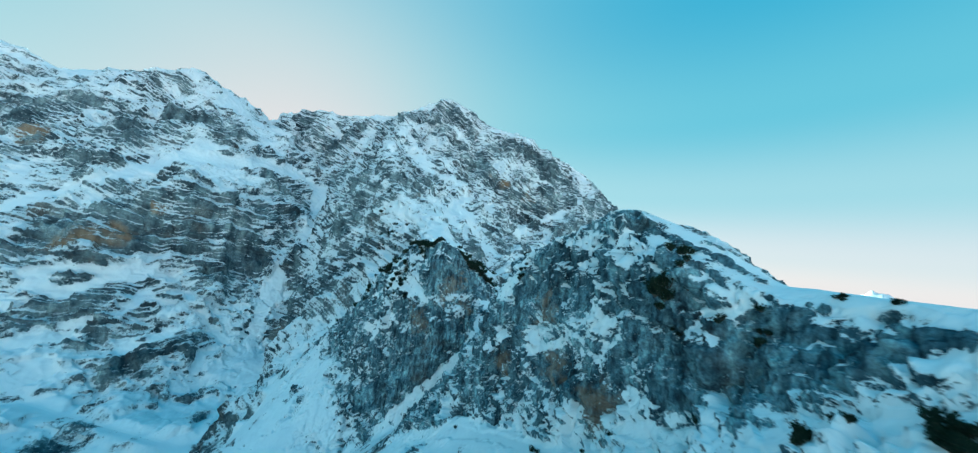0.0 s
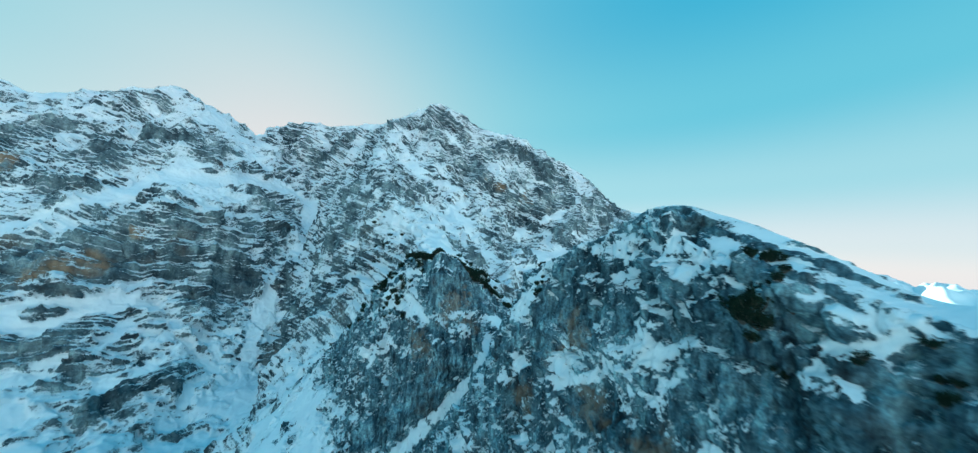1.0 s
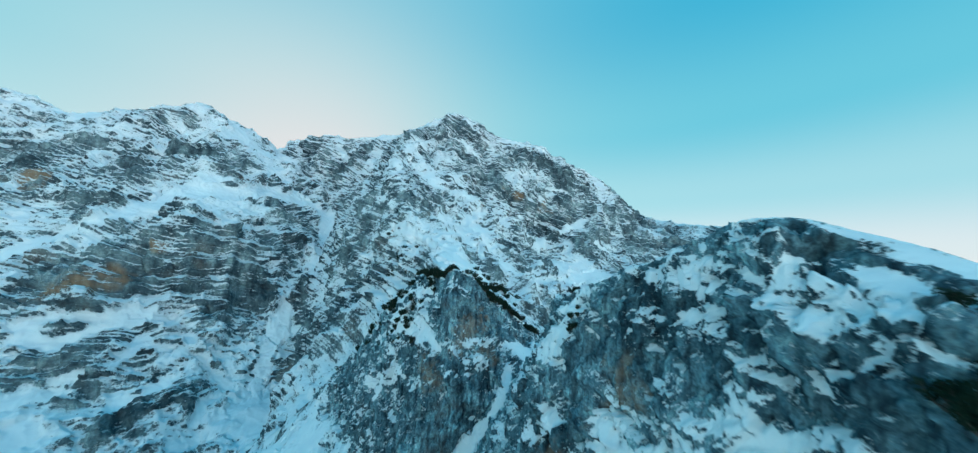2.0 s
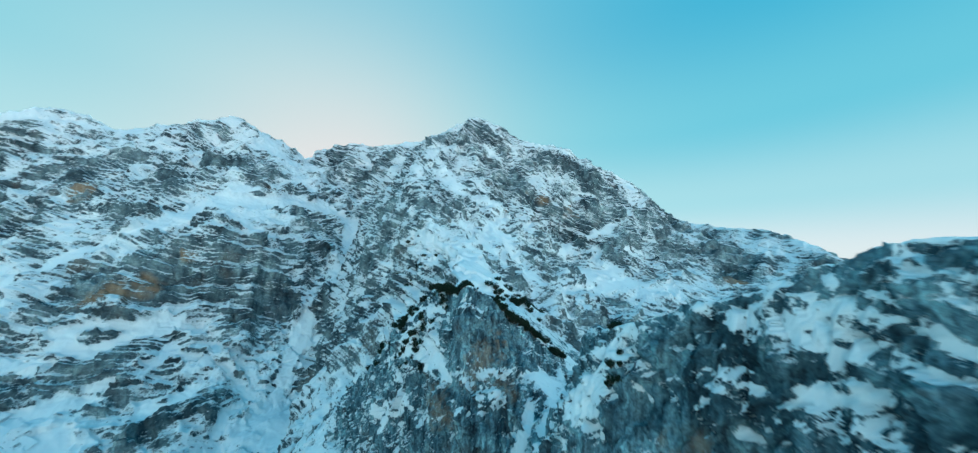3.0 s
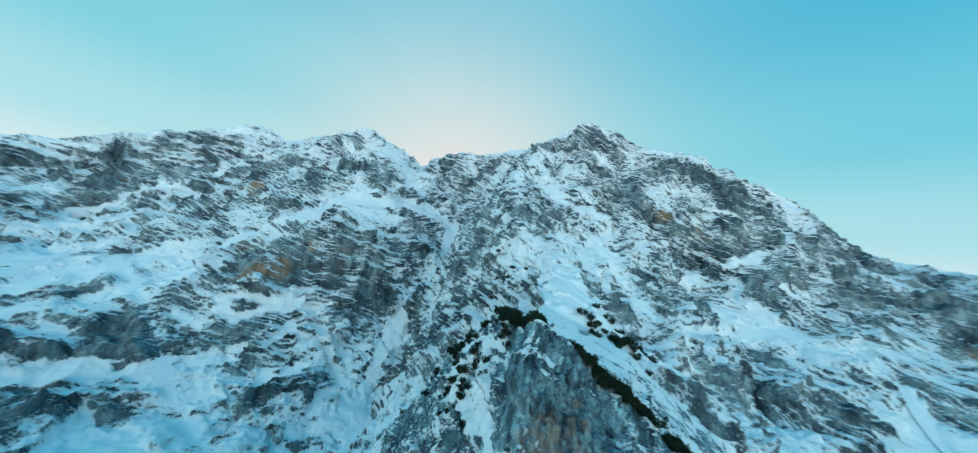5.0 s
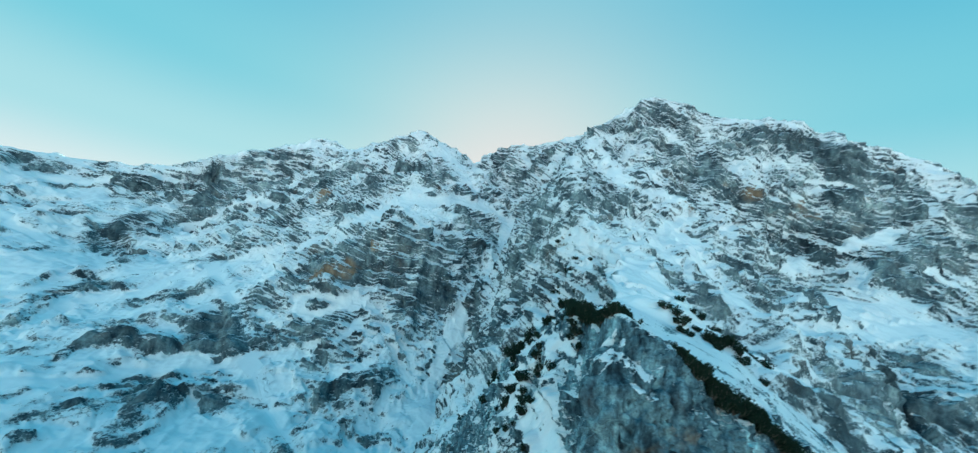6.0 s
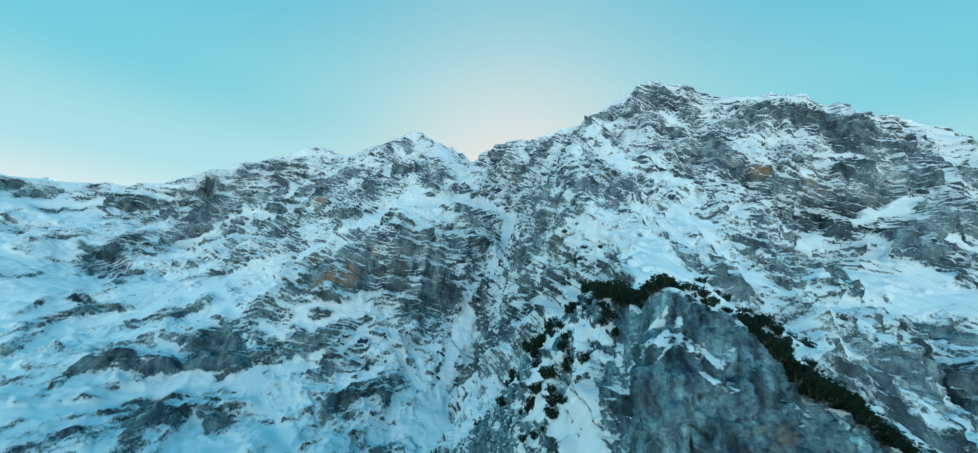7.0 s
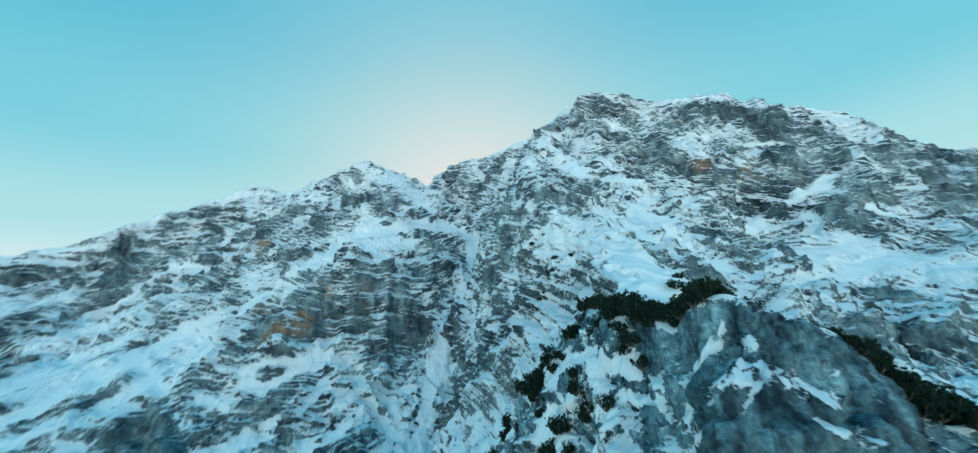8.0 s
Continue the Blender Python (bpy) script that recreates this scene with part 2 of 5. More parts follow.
def noise_tex(nodes, links, vector, scale, detail=6, rough=0.6):
    n = nodes.new("ShaderNodeTexNoise")
    n.inputs["Scale"].default_value, n.inputs["Detail"].default_value, n.inputs["Roughness"].default_value = scale, detail, rough
    links.new(vector, n.inputs["Vector"])
    return n.outputs["Fac"]


def mapped(nodes, links, vector, scale, turn=(0, 0, 0)):
    m = nodes.new("ShaderNodeMapping")
    m.inputs["Scale"].default_value, m.inputs["Rotation"].default_value = scale, [radians(a) for a in turn]
    links.new(vector, m.inputs["Vector"])
    return m.outputs["Vector"]


def mix(nodes, links, fac, a, b, blend="MIX"):
    m = nodes.new("ShaderNodeMix")
    m.data_type, m.blend_type = "RGBA", blend
    for value, slot in ((fac, m.inputs[0]), (a, m.inputs[6]), (b, m.inputs[7])):
        if isinstance(value, (int, float)):
            slot.default_value = value
        elif isinstance(value, tuple):
            slot.default_value = (*value, 1)
        else:
            links.new(value, slot)
    return m.outputs[2]


def calc(nodes, links, op, a, b, clamp=False):
    m = nodes.new("ShaderNodeMath")
    m.operation, m.use_clamp = op, clamp
    for value, slot in zip((a, b), m.inputs):
        if isinstance(value, (int, float)):
            slot.default_value = value
        else:
            links.new(value, slot)
    return m.outputs[0]


def rock_and_snow(name, grain, streak, warm, tone, blend, speck):
    """Grey limestone with ochre stains, and wind-packed snow where the relief holds it. grain: metres of the fine texture."""
    m, n, l, bsdf = material(name)
    pos = n.new("ShaderNodeNewGeometry").outputs["Position"]
    snow_at = n.new("ShaderNodeAttribute")
    snow_at.attribute_name = "snow_cover"
    ochre_at = n.new("ShaderNodeAttribute")
    ochre_at.attribute_name = "ochre"
    coarse = noise_tex(n, l, pos, 0.06 / grain, 5, 0.6)
    fine = noise_tex(n, l, pos, 1.3 / grain, 8, 0.72)
    down = noise_tex(n, l, mapped(n, l, pos, (0.5 / grain, 0.5 / grain, 0.07 / grain)), 1.0, 5, 0.6)
    bed_at = n.new("ShaderNodeAttribute")
    bed_at.attribute_name = "bedding"
    along = n.new("ShaderNodeSeparateXYZ")
    l.new(pos, along.inputs[0])
    layer = n.new("ShaderNodeCombineXYZ")
    for axis, source, size in (("X", along.outputs["X"], 0.1), ("Y", along.outputs["Y"], 0.1), ("Z", bed_at.outputs["Fac"], 1.3)):
        l.new(calc(n, l, "MULTIPLY", source, size / grain), layer.inputs[axis])
    beds = noise_tex(n, l, layer.outputs[0], 1.0, 4, 0.6)
    grey = ramp(n, l, coarse, [(0.36, (0.08, 0.092, 0.098)), (0.5, (0.155, 0.17, 0.175)), (0.64, (0.28, 0.29, 0.285))])
    grey = mix(n, l, streak, grey, ramp(n, l, down, [(0.38, (0.2, 0.21, 0.23)), (0.5, (1.0, 1.0, 1.0)), (0.62, (1.6, 1.55, 1.46))]), "MULTIPLY")
    grey = mix(n, l, 0.75 - streak * 0.5, grey, ramp(n, l, beds, [(0.3, (0.4, 0.4, 0.42)), (0.5, (1.0, 1.0, 1.0)), (0.7, (1.2, 1.17, 1.1))]), "MULTIPLY")
    grey = mix(n, l, 0.35 + 0.35 * streak, grey, ramp(n, l, fine, [(0.36, (0.2, 0.2, 0.22)), (0.5, (1.0, 1.0, 1.0)), (0.62, (1.6, 1.58, 1.54))]), "MULTIPLY")
    grey = mix(n, l, 1.0, grey, tone, "MULTIPLY")
    slab = noise_tex(n, l, mapped(n, l, pos, (0.26 / grain, 0.26 / grain, 0.15 / grain)), 1.0, 6, 0.62)
    grey = mix(n, l, 0.85, grey, ramp(n, l, slab, [(0.36, (0.34, 0.38, 0.43)), (0.5, (1.0, 1.0, 1.0)), (0.62, (1.85, 1.75, 1.62))]), "MULTIPLY")
    stain = calc(n, l, "MULTIPLY", ochre_at.outputs["Fac"], warm, True)
    rust = ramp(n, l, down, [(0.3, (0.22, 0.14, 0.085)), (0.55, (0.36, 0.23, 0.135)), (0.75, (0.44, 0.34, 0.24))])
    rock = mix(n, l, stain, grey, rust)
    edge = calc(n, l, "ADD", snow_at.outputs["Fac"], calc(n, l, "MULTIPLY", calc(n, l, "SUBTRACT", fine, 0.5), speck))
    edge = calc(n, l, "ADD", edge, calc(n, l, "MULTIPLY", calc(n, l, "SUBTRACT", beds, 0.5), 4.2 * (1 - streak)))
    crease = calc(n, l, "ABSOLUTE", calc(n, l, "SUBTRACT", noise_tex(n, l, mapped(n, l, pos, (1, 1, 1.6), (12, 8, 0)), 0.55 / grain, 3, 0.6), 0.5), 0.0)
    vein = n.new("ShaderNodeMapRange")                                   # snow caught in the cracks
    vein.inputs["From Min"].default_value, vein.inputs["From Max"].default_value = 0.0, 0.045
    vein.inputs["To Min"].default_value, vein.inputs["To Max"].default_value = 0.42, 0.0
    l.new(crease, vein.inputs["Value"])
    edge = calc(n, l, "ADD", edge, vein.outputs["Result"])
    cover = n.new("ShaderNodeMapRange")
    cover.inputs["From Min"].default_value, cover.inputs["From Max"].default_value = 0.5 - blend, 0.5 + blend
    l.new(edge, cover.inputs["Value"])
    snow = ramp(n, l, coarse, [(0.3, (0.80, 0.82, 0.85)), (0.6, (0.88, 0.89, 0.90))])
    l.new(mix(n, l, cover.outputs["Result"], rock, snow), bsdf.inputs["Base Color"])
    gloss = n.new("ShaderNodeMapRange")
    gloss.inputs["To Min"].default_value, gloss.inputs["To Max"].default_value = 0.9, 0.6
    l.new(cover.outputs["Result"], gloss.inputs["Value"])
    l.new(gloss.outputs["Result"], bsdf.inputs["Roughness"])
    bsdf.inputs["Specular IOR Level"].default_value = 0.25
    bump = n.new("ShaderNodeBump")
    bump.inputs["Strength"].default_value, bump.inputs["Distance"].default_value = 0.9, 0.35 * grain
    rough = calc(n, l, "ADD", fine, calc(n, l, "MULTIPLY", beds, 0.6))
    rough = calc(n, l, "MULTIPLY", rough, calc(n, l, "SUBTRACT", 1.15, cover.outputs["Result"]))
    l.new(rough, bump.inputs["Height"])
    l.new(bump.outputs["Normal"], bsdf.inputs["Normal"])
    return m


FAR_ROCK = rock_and_snow("bedded_limestone_and_snow", 3.0, 0.3, 0.85, (0.88, 1.04, 1.14), 0.24, 2.4)
NEAR_ROCK = rock_and_snow("fluted_limestone_and_snow", 0.8, 0.8, 0.6, (0.84, 1.17, 1.38), 0.12, 2.1)


# ---- relief: beds, gullies, flutes ----
FAR_STAINS = [(-388, 317, 286, 26), (-405, 300, 268, 16), (-365, 345, 320, 12), (-545, 365, 385, 24), (12, 603, 437, 18), (60, 612, 420, 20), (-20, 596, 440, 15), (-60, 520, 400, 18), (100, 660, 440, 18), (-150, 300, 300, 14), (-120, 372, 335, 14), (330, 660, 305, 28), (-70, 330, 312, 10)]
NEAR_STAINS = [(-17, 153, 286, 8), (-21, 151, 281, 6), (-12, 158, 292, 5), (18, 93, 290, 6), (16, 97, 282, 6), (21, 86, 276, 7), (9, 104, 272, 7), (26, 70, 274, 8), (-30, 158, 270, 9), (-10, 152, 278, 5)]
STAINS = FAR_STAINS + NEAR_STAINS

# snowfields and bare walls: x, y, z, radius
BUTTRESS_BARE = [(-28.1, 162, 300, 6.3), (-22.6, 157, 294, 7.7), (-16, 160, 293, 8.1), (-26.3, 157, 291, 6), (-35.8, 168, 292, 2.9), (-80.4, 198, 256, 6.6)]
SNOW_CONE = [(-119, 160, 201, 15), (-120, 180, 206, 15), (-116, 192, 214, 13), (-107, 197, 226, 11), (-100, 202, 236, 8), (-82, 167, 223, 12), (-88, 154, 212, 14), (-66, 154, 217, 10), (-83, 179, 231, 7)]
BUTTRESS_SNOW = [(-47, 175, 292, 4.1), (-50.5, 174, 287, 5.4), (-41.1, 167, 287, 5.1), (-37.3, 165, 283, 4.9), (-40, 175, 298, 2.8), (-68.6, 195, 279, 3.9), (-49, 168, 275, 2.3), (-52.4, 183, 292, 2.5)]
CLEFT_SNOW = [(11.1, 105, 303, 3.1), (5.5, 108, 293, 4.7), (8.2, 105, 298, 2.5), (10.9, 98.9, 299, 2.3)]
RIDGE_FOOT_BARE = [(25.2, 70, 275, 6.7), (19.8, 81.2, 274, 5.3)]
RIDGE_FOOT_SNOW = [(28.4, 57.7, 277, 5.9), (24, 65, 269, 7.5), (18.8, 72.2, 264, 8.2), (29.6, 47.4, 281, 4.4), (27.9, 50.5, 278, 4.6), (22.7, 76.6, 280, 1.6)]
RIDGE_TOP_BARE = [(42, 30.9, 299, 2.8), (42.8, 34.9, 300, 2.7), (34.5, 52.3, 300, 3), (15.2, 98.3, 305, 2.8), (15.6, 96.4, 301, 3.1), (18.3, 93, 304, 3.6), (13.5, 101, 302, 2.1), (20.3, 91.3, 308, 1), (21.8, 89.6, 308, 1.4), (23.6, 85.8, 306, 3.8), (22.3, 87.9, 304, 2.7)]
RIDGE_TOP_SNOW = [(36.1, 49.8, 300, 2.1), (37.4, 48.4, 301, 1.8), (39.6, 46.8, 302, 2.1), (43, 45.7, 303, 2.1), (44.3, 43.6, 303, 1.5), (43.5, 39.7, 302, 3.1), (42.8, 37.1, 300, 2.5), (44.6, 33.7, 303, 3.4), (45.1, 31.8, 303, 3.3), (44.6, 30.2, 302, 2.6), (44.5, 35.7, 303, 1.4), (29.7, 63.7, 302, 1.7), (31, 59.5, 304, 1.6), (28, 69.6, 308, 4.5), (32.2, 64.6, 308, 2.1), (34.8, 53.2, 304, 1.5), (40.1, 59.8, 307, 1.7), (13.5, 103, 306, 1.8), (19.3, 92.8, 309, 2), (21.7, 90.5, 310, 1.4), (23.8, 86.8, 310, 3.8), (20.7, 90.6, 307, 1.2)]
RIDGE_TOP_MORE_SNOW = [(17.7, 94.7, 306, 1), (23, 87.6, 308, 1.7), (21.4, 89.3, 305, 1.6), (19.5, 91.1, 303, 1.3)]
RIDGE_WALL_BARE = [(38.4, 43.2, 295, 5.4), (38.6, 39.1, 293, 5.1), (39, 34.3, 295, 4.4), (35.8, 44.7, 290, 5.7), (33.7, 50.3, 288, 5.3), (30.4, 58.8, 290, 5.7), (30, 57.4, 284, 5.7), (31.9, 56.3, 297, 2.4), (31.8, 41.3, 285, 2), (27.9, 65.3, 283, 3.6)]
RIDGE_WALL_SNOW = [(36.7, 26.9, 295, 6.7), (34, 28.8, 293, 5.5), (33, 33.2, 290, 5.3), (33.2, 25.7, 293, 4.2), (31.1, 34.5, 287, 4.8), (40.3, 28.1, 298, 3), (32.8, 46, 285, 3.2), (33.1, 53.8, 295, 1.5), (34.3, 51.9, 297, 1.8), (41.6, 39.3, 299, 1.1), (40.7, 37.1, 297, 1.1), (39.9, 40.6, 296, 1.1), (34.9, 49.7, 293, 1.2), (35.3, 48.2, 291, 1.2), (40.6, 32.6, 298, 1), (40, 31.1, 297, 0.9), (41.7, 29.8, 299, 1.2), (25.3, 74.2, 292, 3.1), (27.4, 68.8, 292, 2.2), (27.2, 69.5, 289, 1.8), (21.5, 78.8, 283, 2.4), (19.9, 82, 284, 2.1)]
RIDGE_WALL_MORE_SNOW = [(25.3, 72.7, 284, 1.7), (28.6, 66.5, 299, 1.8)]
GORGE_BARE = [(12, 180, 274, 5.6), (25, 246, 266, 9.5), (64, 393, 252, 15.0), (9, 230, 277, 7.7), (55, 412, 265, 15.6), (25, 283, 266, 15.1), (11, 122, 301, 3.7), (9, 110, 302, 2.1), (101, 448, 240, 21.2), (142, 493, 263, 23.8), (160, 480, 250, 15.1), (100, 502, 282, 17.2)]
RIDGE_UPPER_BARE = [(34.5, 68.7, 310.8, 2.8), (33.3, 72.5, 312.8, 1.8), (28.6, 68.8, 307.3, 2.4), (39.4, 58.0, 306.1, 2.4), (33.1, 54.6, 302.4, 3.3), (35.0, 52.2, 304.0, 2.8), (31.8, 56.4, 296.2, 4.6), (34.0, 53.4, 299.6, 3.5), (30.0, 60.8, 294.4, 4.4), (29.4, 63.8, 296.7, 2.8), (26.1, 76.4, 305.9, 2.9), (30.5, 61.4, 302.8, 2.0), (27.4, 71.3, 302.8, 3.0), (33.3, 59.3, 305.5, 1.7)]
RIDGE_UPPER_SNOW = [(27.9, 68.6, 298.7, 1.3), (28.8, 65.9, 301.2, 1.6), (29.8, 63.7, 303.5, 1.5), (31.0, 61.7, 305.5, 1.5), (26.5, 71.7, 294.1, 1.8), (27.4, 69.3, 294.1, 1.5), (35.7, 62.1, 307.4, 1.7), (29.5, 71.1, 309.9, 2.2), (29.5, 76.7, 312.0, 1.5), (13.7, 93.4, 283.2, 2.6), (6.3, 105.3, 278.6, 2.3), (20.8, 80.9, 286.0, 1.7), (34.4, 51.7, 297.3, 2.3)]
WALL_FOOT_SNOW = [(-7, 101, 249, 6.9), (0, 98, 253, 5.3), (10, 89, 257, 6.1), (-10, 113, 254, 3.6), (17, 78, 262, 4.3), (-25, 114, 237, 6.5)]
NEAR_SNOW = WALL_FOOT_SNOW + RIDGE_UPPER_SNOW + SNOW_CONE + BUTTRESS_SNOW + CLEFT_SNOW + RIDGE_FOOT_SNOW + RIDGE_TOP_SNOW + RIDGE_TOP_MORE_SNOW + RIDGE_WALL_SNOW + RIDGE_WALL_MORE_SNOW
NEAR_BARE = GORGE_BARE + RIDGE_UPPER_BARE + BUTTRESS_BARE + RIDGE_FOOT_BARE + RIDGE_TOP_BARE + RIDGE_WALL_BARE
FAR_SNOW = SNOW_CONE
FAR_BARE = GORGE_BARE
# snowfields and bare cliffs as broad strokes: x, y, z, half width
SHELF_SNOW = [[(-440.6, 352.3, 344.1, 10.5), (-427.4, 379.7, 365.7, 14.5), (-411, 419, 391.1, 18.1), (-381.3, 455.5, 396.1, 15.6), (-368.9, 506.3, 410.5, 13.6), (-334.4, 541.9, 398.7, 11.6)], [(-355.4, 539.9, 414.6, 8.6), (-304.1, 548.3, 377.3, 13.3), (-284.8, 519.2, 348, 6.7)], [(-440.6, 352.3, 344.1, 8.8), (-460.8, 330.5, 324.9, 7.8), (-478.4, 308.9, 303.9, 8.4), (-490.8, 287.2, 279.9, 10.7), (-476, 258.5, 256.6, 9.8), (-478, 231.2, 241.4, 10.7), (-480.6, 216.4, 234.1, 9.7)], [(-503.9, 296.9, 296.4, 10.2), (-539.7, 267.6, 277.8, 11.8), (-545.5, 237.9, 262.8, 12.9), (-529.7, 218.7, 248.3, 10.6)]]
LEDGE_SNOW = [[(-404.8, 280.3, 245.6, 4.9), (-377.3, 301.1, 251.2, 6.4), (-346.3, 321.1, 249.7, 6.3), (-328.6, 338.3, 245.3, 4.9)], [(-348.4, 281.8, 204.7, 7.6), (-362.7, 259.6, 196.9, 9.9), (-375, 237.9, 192.4, 10.1), (-387.6, 217.4, 190.6, 6.9), (-411, 186.9, 192.6, 7.8), (-415.9, 161.5, 188.7, 8.9), (-411.1, 135.6, 184.6, 8.2), (-418.3, 112.5, 188.1, 9.1), (-423.8, 102, 188.7, 8.9)], [(-308.2, 289.4, 187.6, 7.8), (-296.2, 313.1, 200.2, 5.6)], [(-337.1, 311.8, 229.6, 4.7), (-311.6, 327, 220.7, 4)], [(-419.5, 257, 230.1, 6.2), (-383.8, 275.6, 222.7, 4.7)]]
LEFT_SNOW = [[(-500.8, 99.5, 198.9, 9.5), (-523.6, 113.8, 206, 8.7), (-573.3, 130.5, 220.3, 10.6), (-566.1, 151.1, 224.5, 8.3), (-546.7, 176.4, 230.9, 9.2), (-554.3, 196, 243, 9), (-561.6, 217.8, 255.9, 10.3)], [(-880.7, 67.4, 362.3, 8.5), (-889, 107.9, 364.6, 11.2), (-872.6, 152.7, 371.1, 9.6)], [(-721.5, 100.2, 275.1, 8.8), (-749.2, 79.1, 286.9, 8), (-778.5, 66.4, 300.4, 8.2)], [(-364.1, 131.6, 168.5, 4.6), (-374.8, 116.4, 171.2, 4.1)], [(-323.7, 202.7, 161.3, 2.9), (-370.3, 195.6, 170.3, 4.7)], [(-761.8, 246.3, 314.3, 7.5), (-735.7, 279, 337.4, 7.7), (-721.2, 315.2, 373.6, 9.2), (-615.4, 328.2, 364.4, 7.3)]]
GULLY_SNOW = [[(-320.3, 337.9, 237.9, 3.5), (-291.3, 333.6, 212, 4.6), (-268.7, 339.3, 192.4, 5), (-245.8, 341.7, 181.1, 6.7), (-223.1, 334.4, 171.2, 7.4)], [(-259.5, 403.4, 253.1, 5.1), (-253, 385.2, 228, 6.2), (-249.1, 366.1, 205.5, 5.2), (-240.6, 348.6, 184.1, 6.7)], [(-210.1, 322.8, 166.5, 6.4), (-232.2, 314.2, 166, 4.9)], [(-296, 346.9, 225.5, 2.7), (-284, 355.1, 220.8, 3.4), (-263.8, 364.9, 214.6, 3.3)]]
LOW_WEST_SNOW = [[(-363.6, 258.9, 196.9, 10.8), (-357.5, 275.5, 203.4, 7.8), (-343.8, 289.2, 209.8, 5.5)], [(-340, 255.4, 181.5, 8.7), (-345.8, 246.4, 179.4, 7)], [(-399.1, 279.7, 240.4, 6.5), (-371.5, 289.5, 231.4, 5.5), (-362.8, 307.9, 247.8, 4.7)], [(-336.2, 305.1, 221.7, 5.2), (-330.5, 320.2, 232, 4.3)], [(-262.3, 305.5, 172.7, 4), (-262.2, 330.8, 182.3, 5.6), (-240, 332.2, 175, 6.2)], [(-243.5, 272.4, 153.9, 3), (-268.7, 276, 157, 3.1)], [(-300.2, 251.2, 159.8, 2.8), (-297.7, 268.6, 161.9, 3)]]
CENTRAL_CLIFF = [[(-428.9, 287, 265.1, 9), (-412.7, 319.4, 294, 18.8), (-379.8, 347.7, 312.9, 22.2), (-342.7, 375.8, 321.1, 25.5), (-312.8, 404.2, 310.3, 25.7), (-293.9, 426.4, 305.7, 16.3)], [(-400.9, 308.7, 275.4, 13.5), (-353.7, 344.5, 282.7, 15.1), (-320, 375.2, 276.8, 19.8), (-299.6, 397.8, 276.2, 20), (-283.3, 405.5, 263.5, 10.7)], [(-313.2, 356.8, 245.2, 14.4)]]
PEAK_CLIFF = [[(-504.3, 421.1, 427.7, 13.9), (-535.4, 448.6, 466.7, 15)], [(-486.8, 467.8, 463.2, 18.1), (-425.9, 474.3, 449.7, 18.1), (-419.4, 513.3, 455.1, 13.4)], [(-534.8, 359, 375.9, 14), (-498.9, 366, 372.2, 8.7)], [(-789.4, 351.1, 482.5, 15.6), (-742.7, 415.4, 500.4, 12.1)], [(-806, 281.3, 425.9, 14.4), (-771.3, 267.3, 351.8, 16.9)], [(-687.5, 367.9, 422, 12), (-754.6, 331, 402.5, 10.9)]]
LEFT_CLIFF = [[(-792.2, 120, 315.6, 14.7), (-770.2, 144, 306.4, 20.4), (-751.4, 181.4, 299, 23), (-732.9, 214.1, 294.9, 16.8)], [(-626, 146.5, 244.8, 10.5), (-631.8, 166.2, 250.6, 17.4), (-691.7, 194.5, 257.6, 11.7)], [(-690.8, 85.6, 259.9, 14.7), (-698.7, 97.7, 264.4, 12.2)], [(-605.4, 97.6, 228.5, 6.5), (-627.4, 115.5, 239.5, 5.6)], [(-635.7, 223, 269.6, 5.3), (-625.7, 245.7, 286.2, 5.5)]]
MID_CLIFF = [[(-446.3, 128.4, 196, 4.6), (-457.1, 144.6, 201.4, 9.9), (-450.4, 162.3, 203.6, 12.5), (-432.5, 180.4, 201.8, 10.4), (-418.4, 193.4, 199.1, 5.2)], [(-412, 203.1, 199.4, 7), (-414, 220.9, 208.5, 12.4), (-395.1, 241.9, 205.7, 11.3), (-391.8, 262.2, 212.4, 5.9)], [(-304.4, 277.7, 174.5, 6.9)], [(-302.5, 298.2, 191.6, 4.8)], [(-281.7, 318.9, 192.5, 8)]]
LOW_CLIFF = [[(-348.1, 150.4, 164.6, 10.2), (-357.3, 165.8, 166.7, 12.4), (-377.6, 185.3, 170.4, 8.2)], [(-362.2, 206, 170.4, 6.3), (-342.7, 223.4, 165, 11.2), (-312.5, 232.5, 160.9, 12.2), (-308.9, 260, 161.6, 7.7)], [(-280.4, 253.2, 157, 11.1), (-264.4, 281.6, 158.8, 7.4)], [(-363.4, 112.7, 167.5, 5.4)], [(-388.8, 122.8, 176.2, 3.9), (-387.4, 133.5, 175.9, 4)]]
LOW_WEST_CLIFF = [[(-306.6, 223.6, 159.4, 8.3), (-322.9, 246.2, 164, 9.2), (-317.6, 259.3, 168.4, 7.8)], [(-271.1, 240.3, 154.8, 8.9), (-275.2, 263.4, 157, 7.8)], [(-297.6, 288.5, 180, 6), (-290.9, 302.2, 187.4, 8), (-273.8, 309.8, 181.3, 6.4)], [(-232, 239, 149.1, 7), (-219, 253.4, 149.3, 5.6), (-220.6, 275.9, 152.2, 6.1)], [(-229.4, 303.6, 160.3, 6.2), (-250, 289.2, 158.5, 6.5)], [(-311.5, 366.4, 249.4, 11.2), (-311, 351.9, 240.3, 9.4)]]
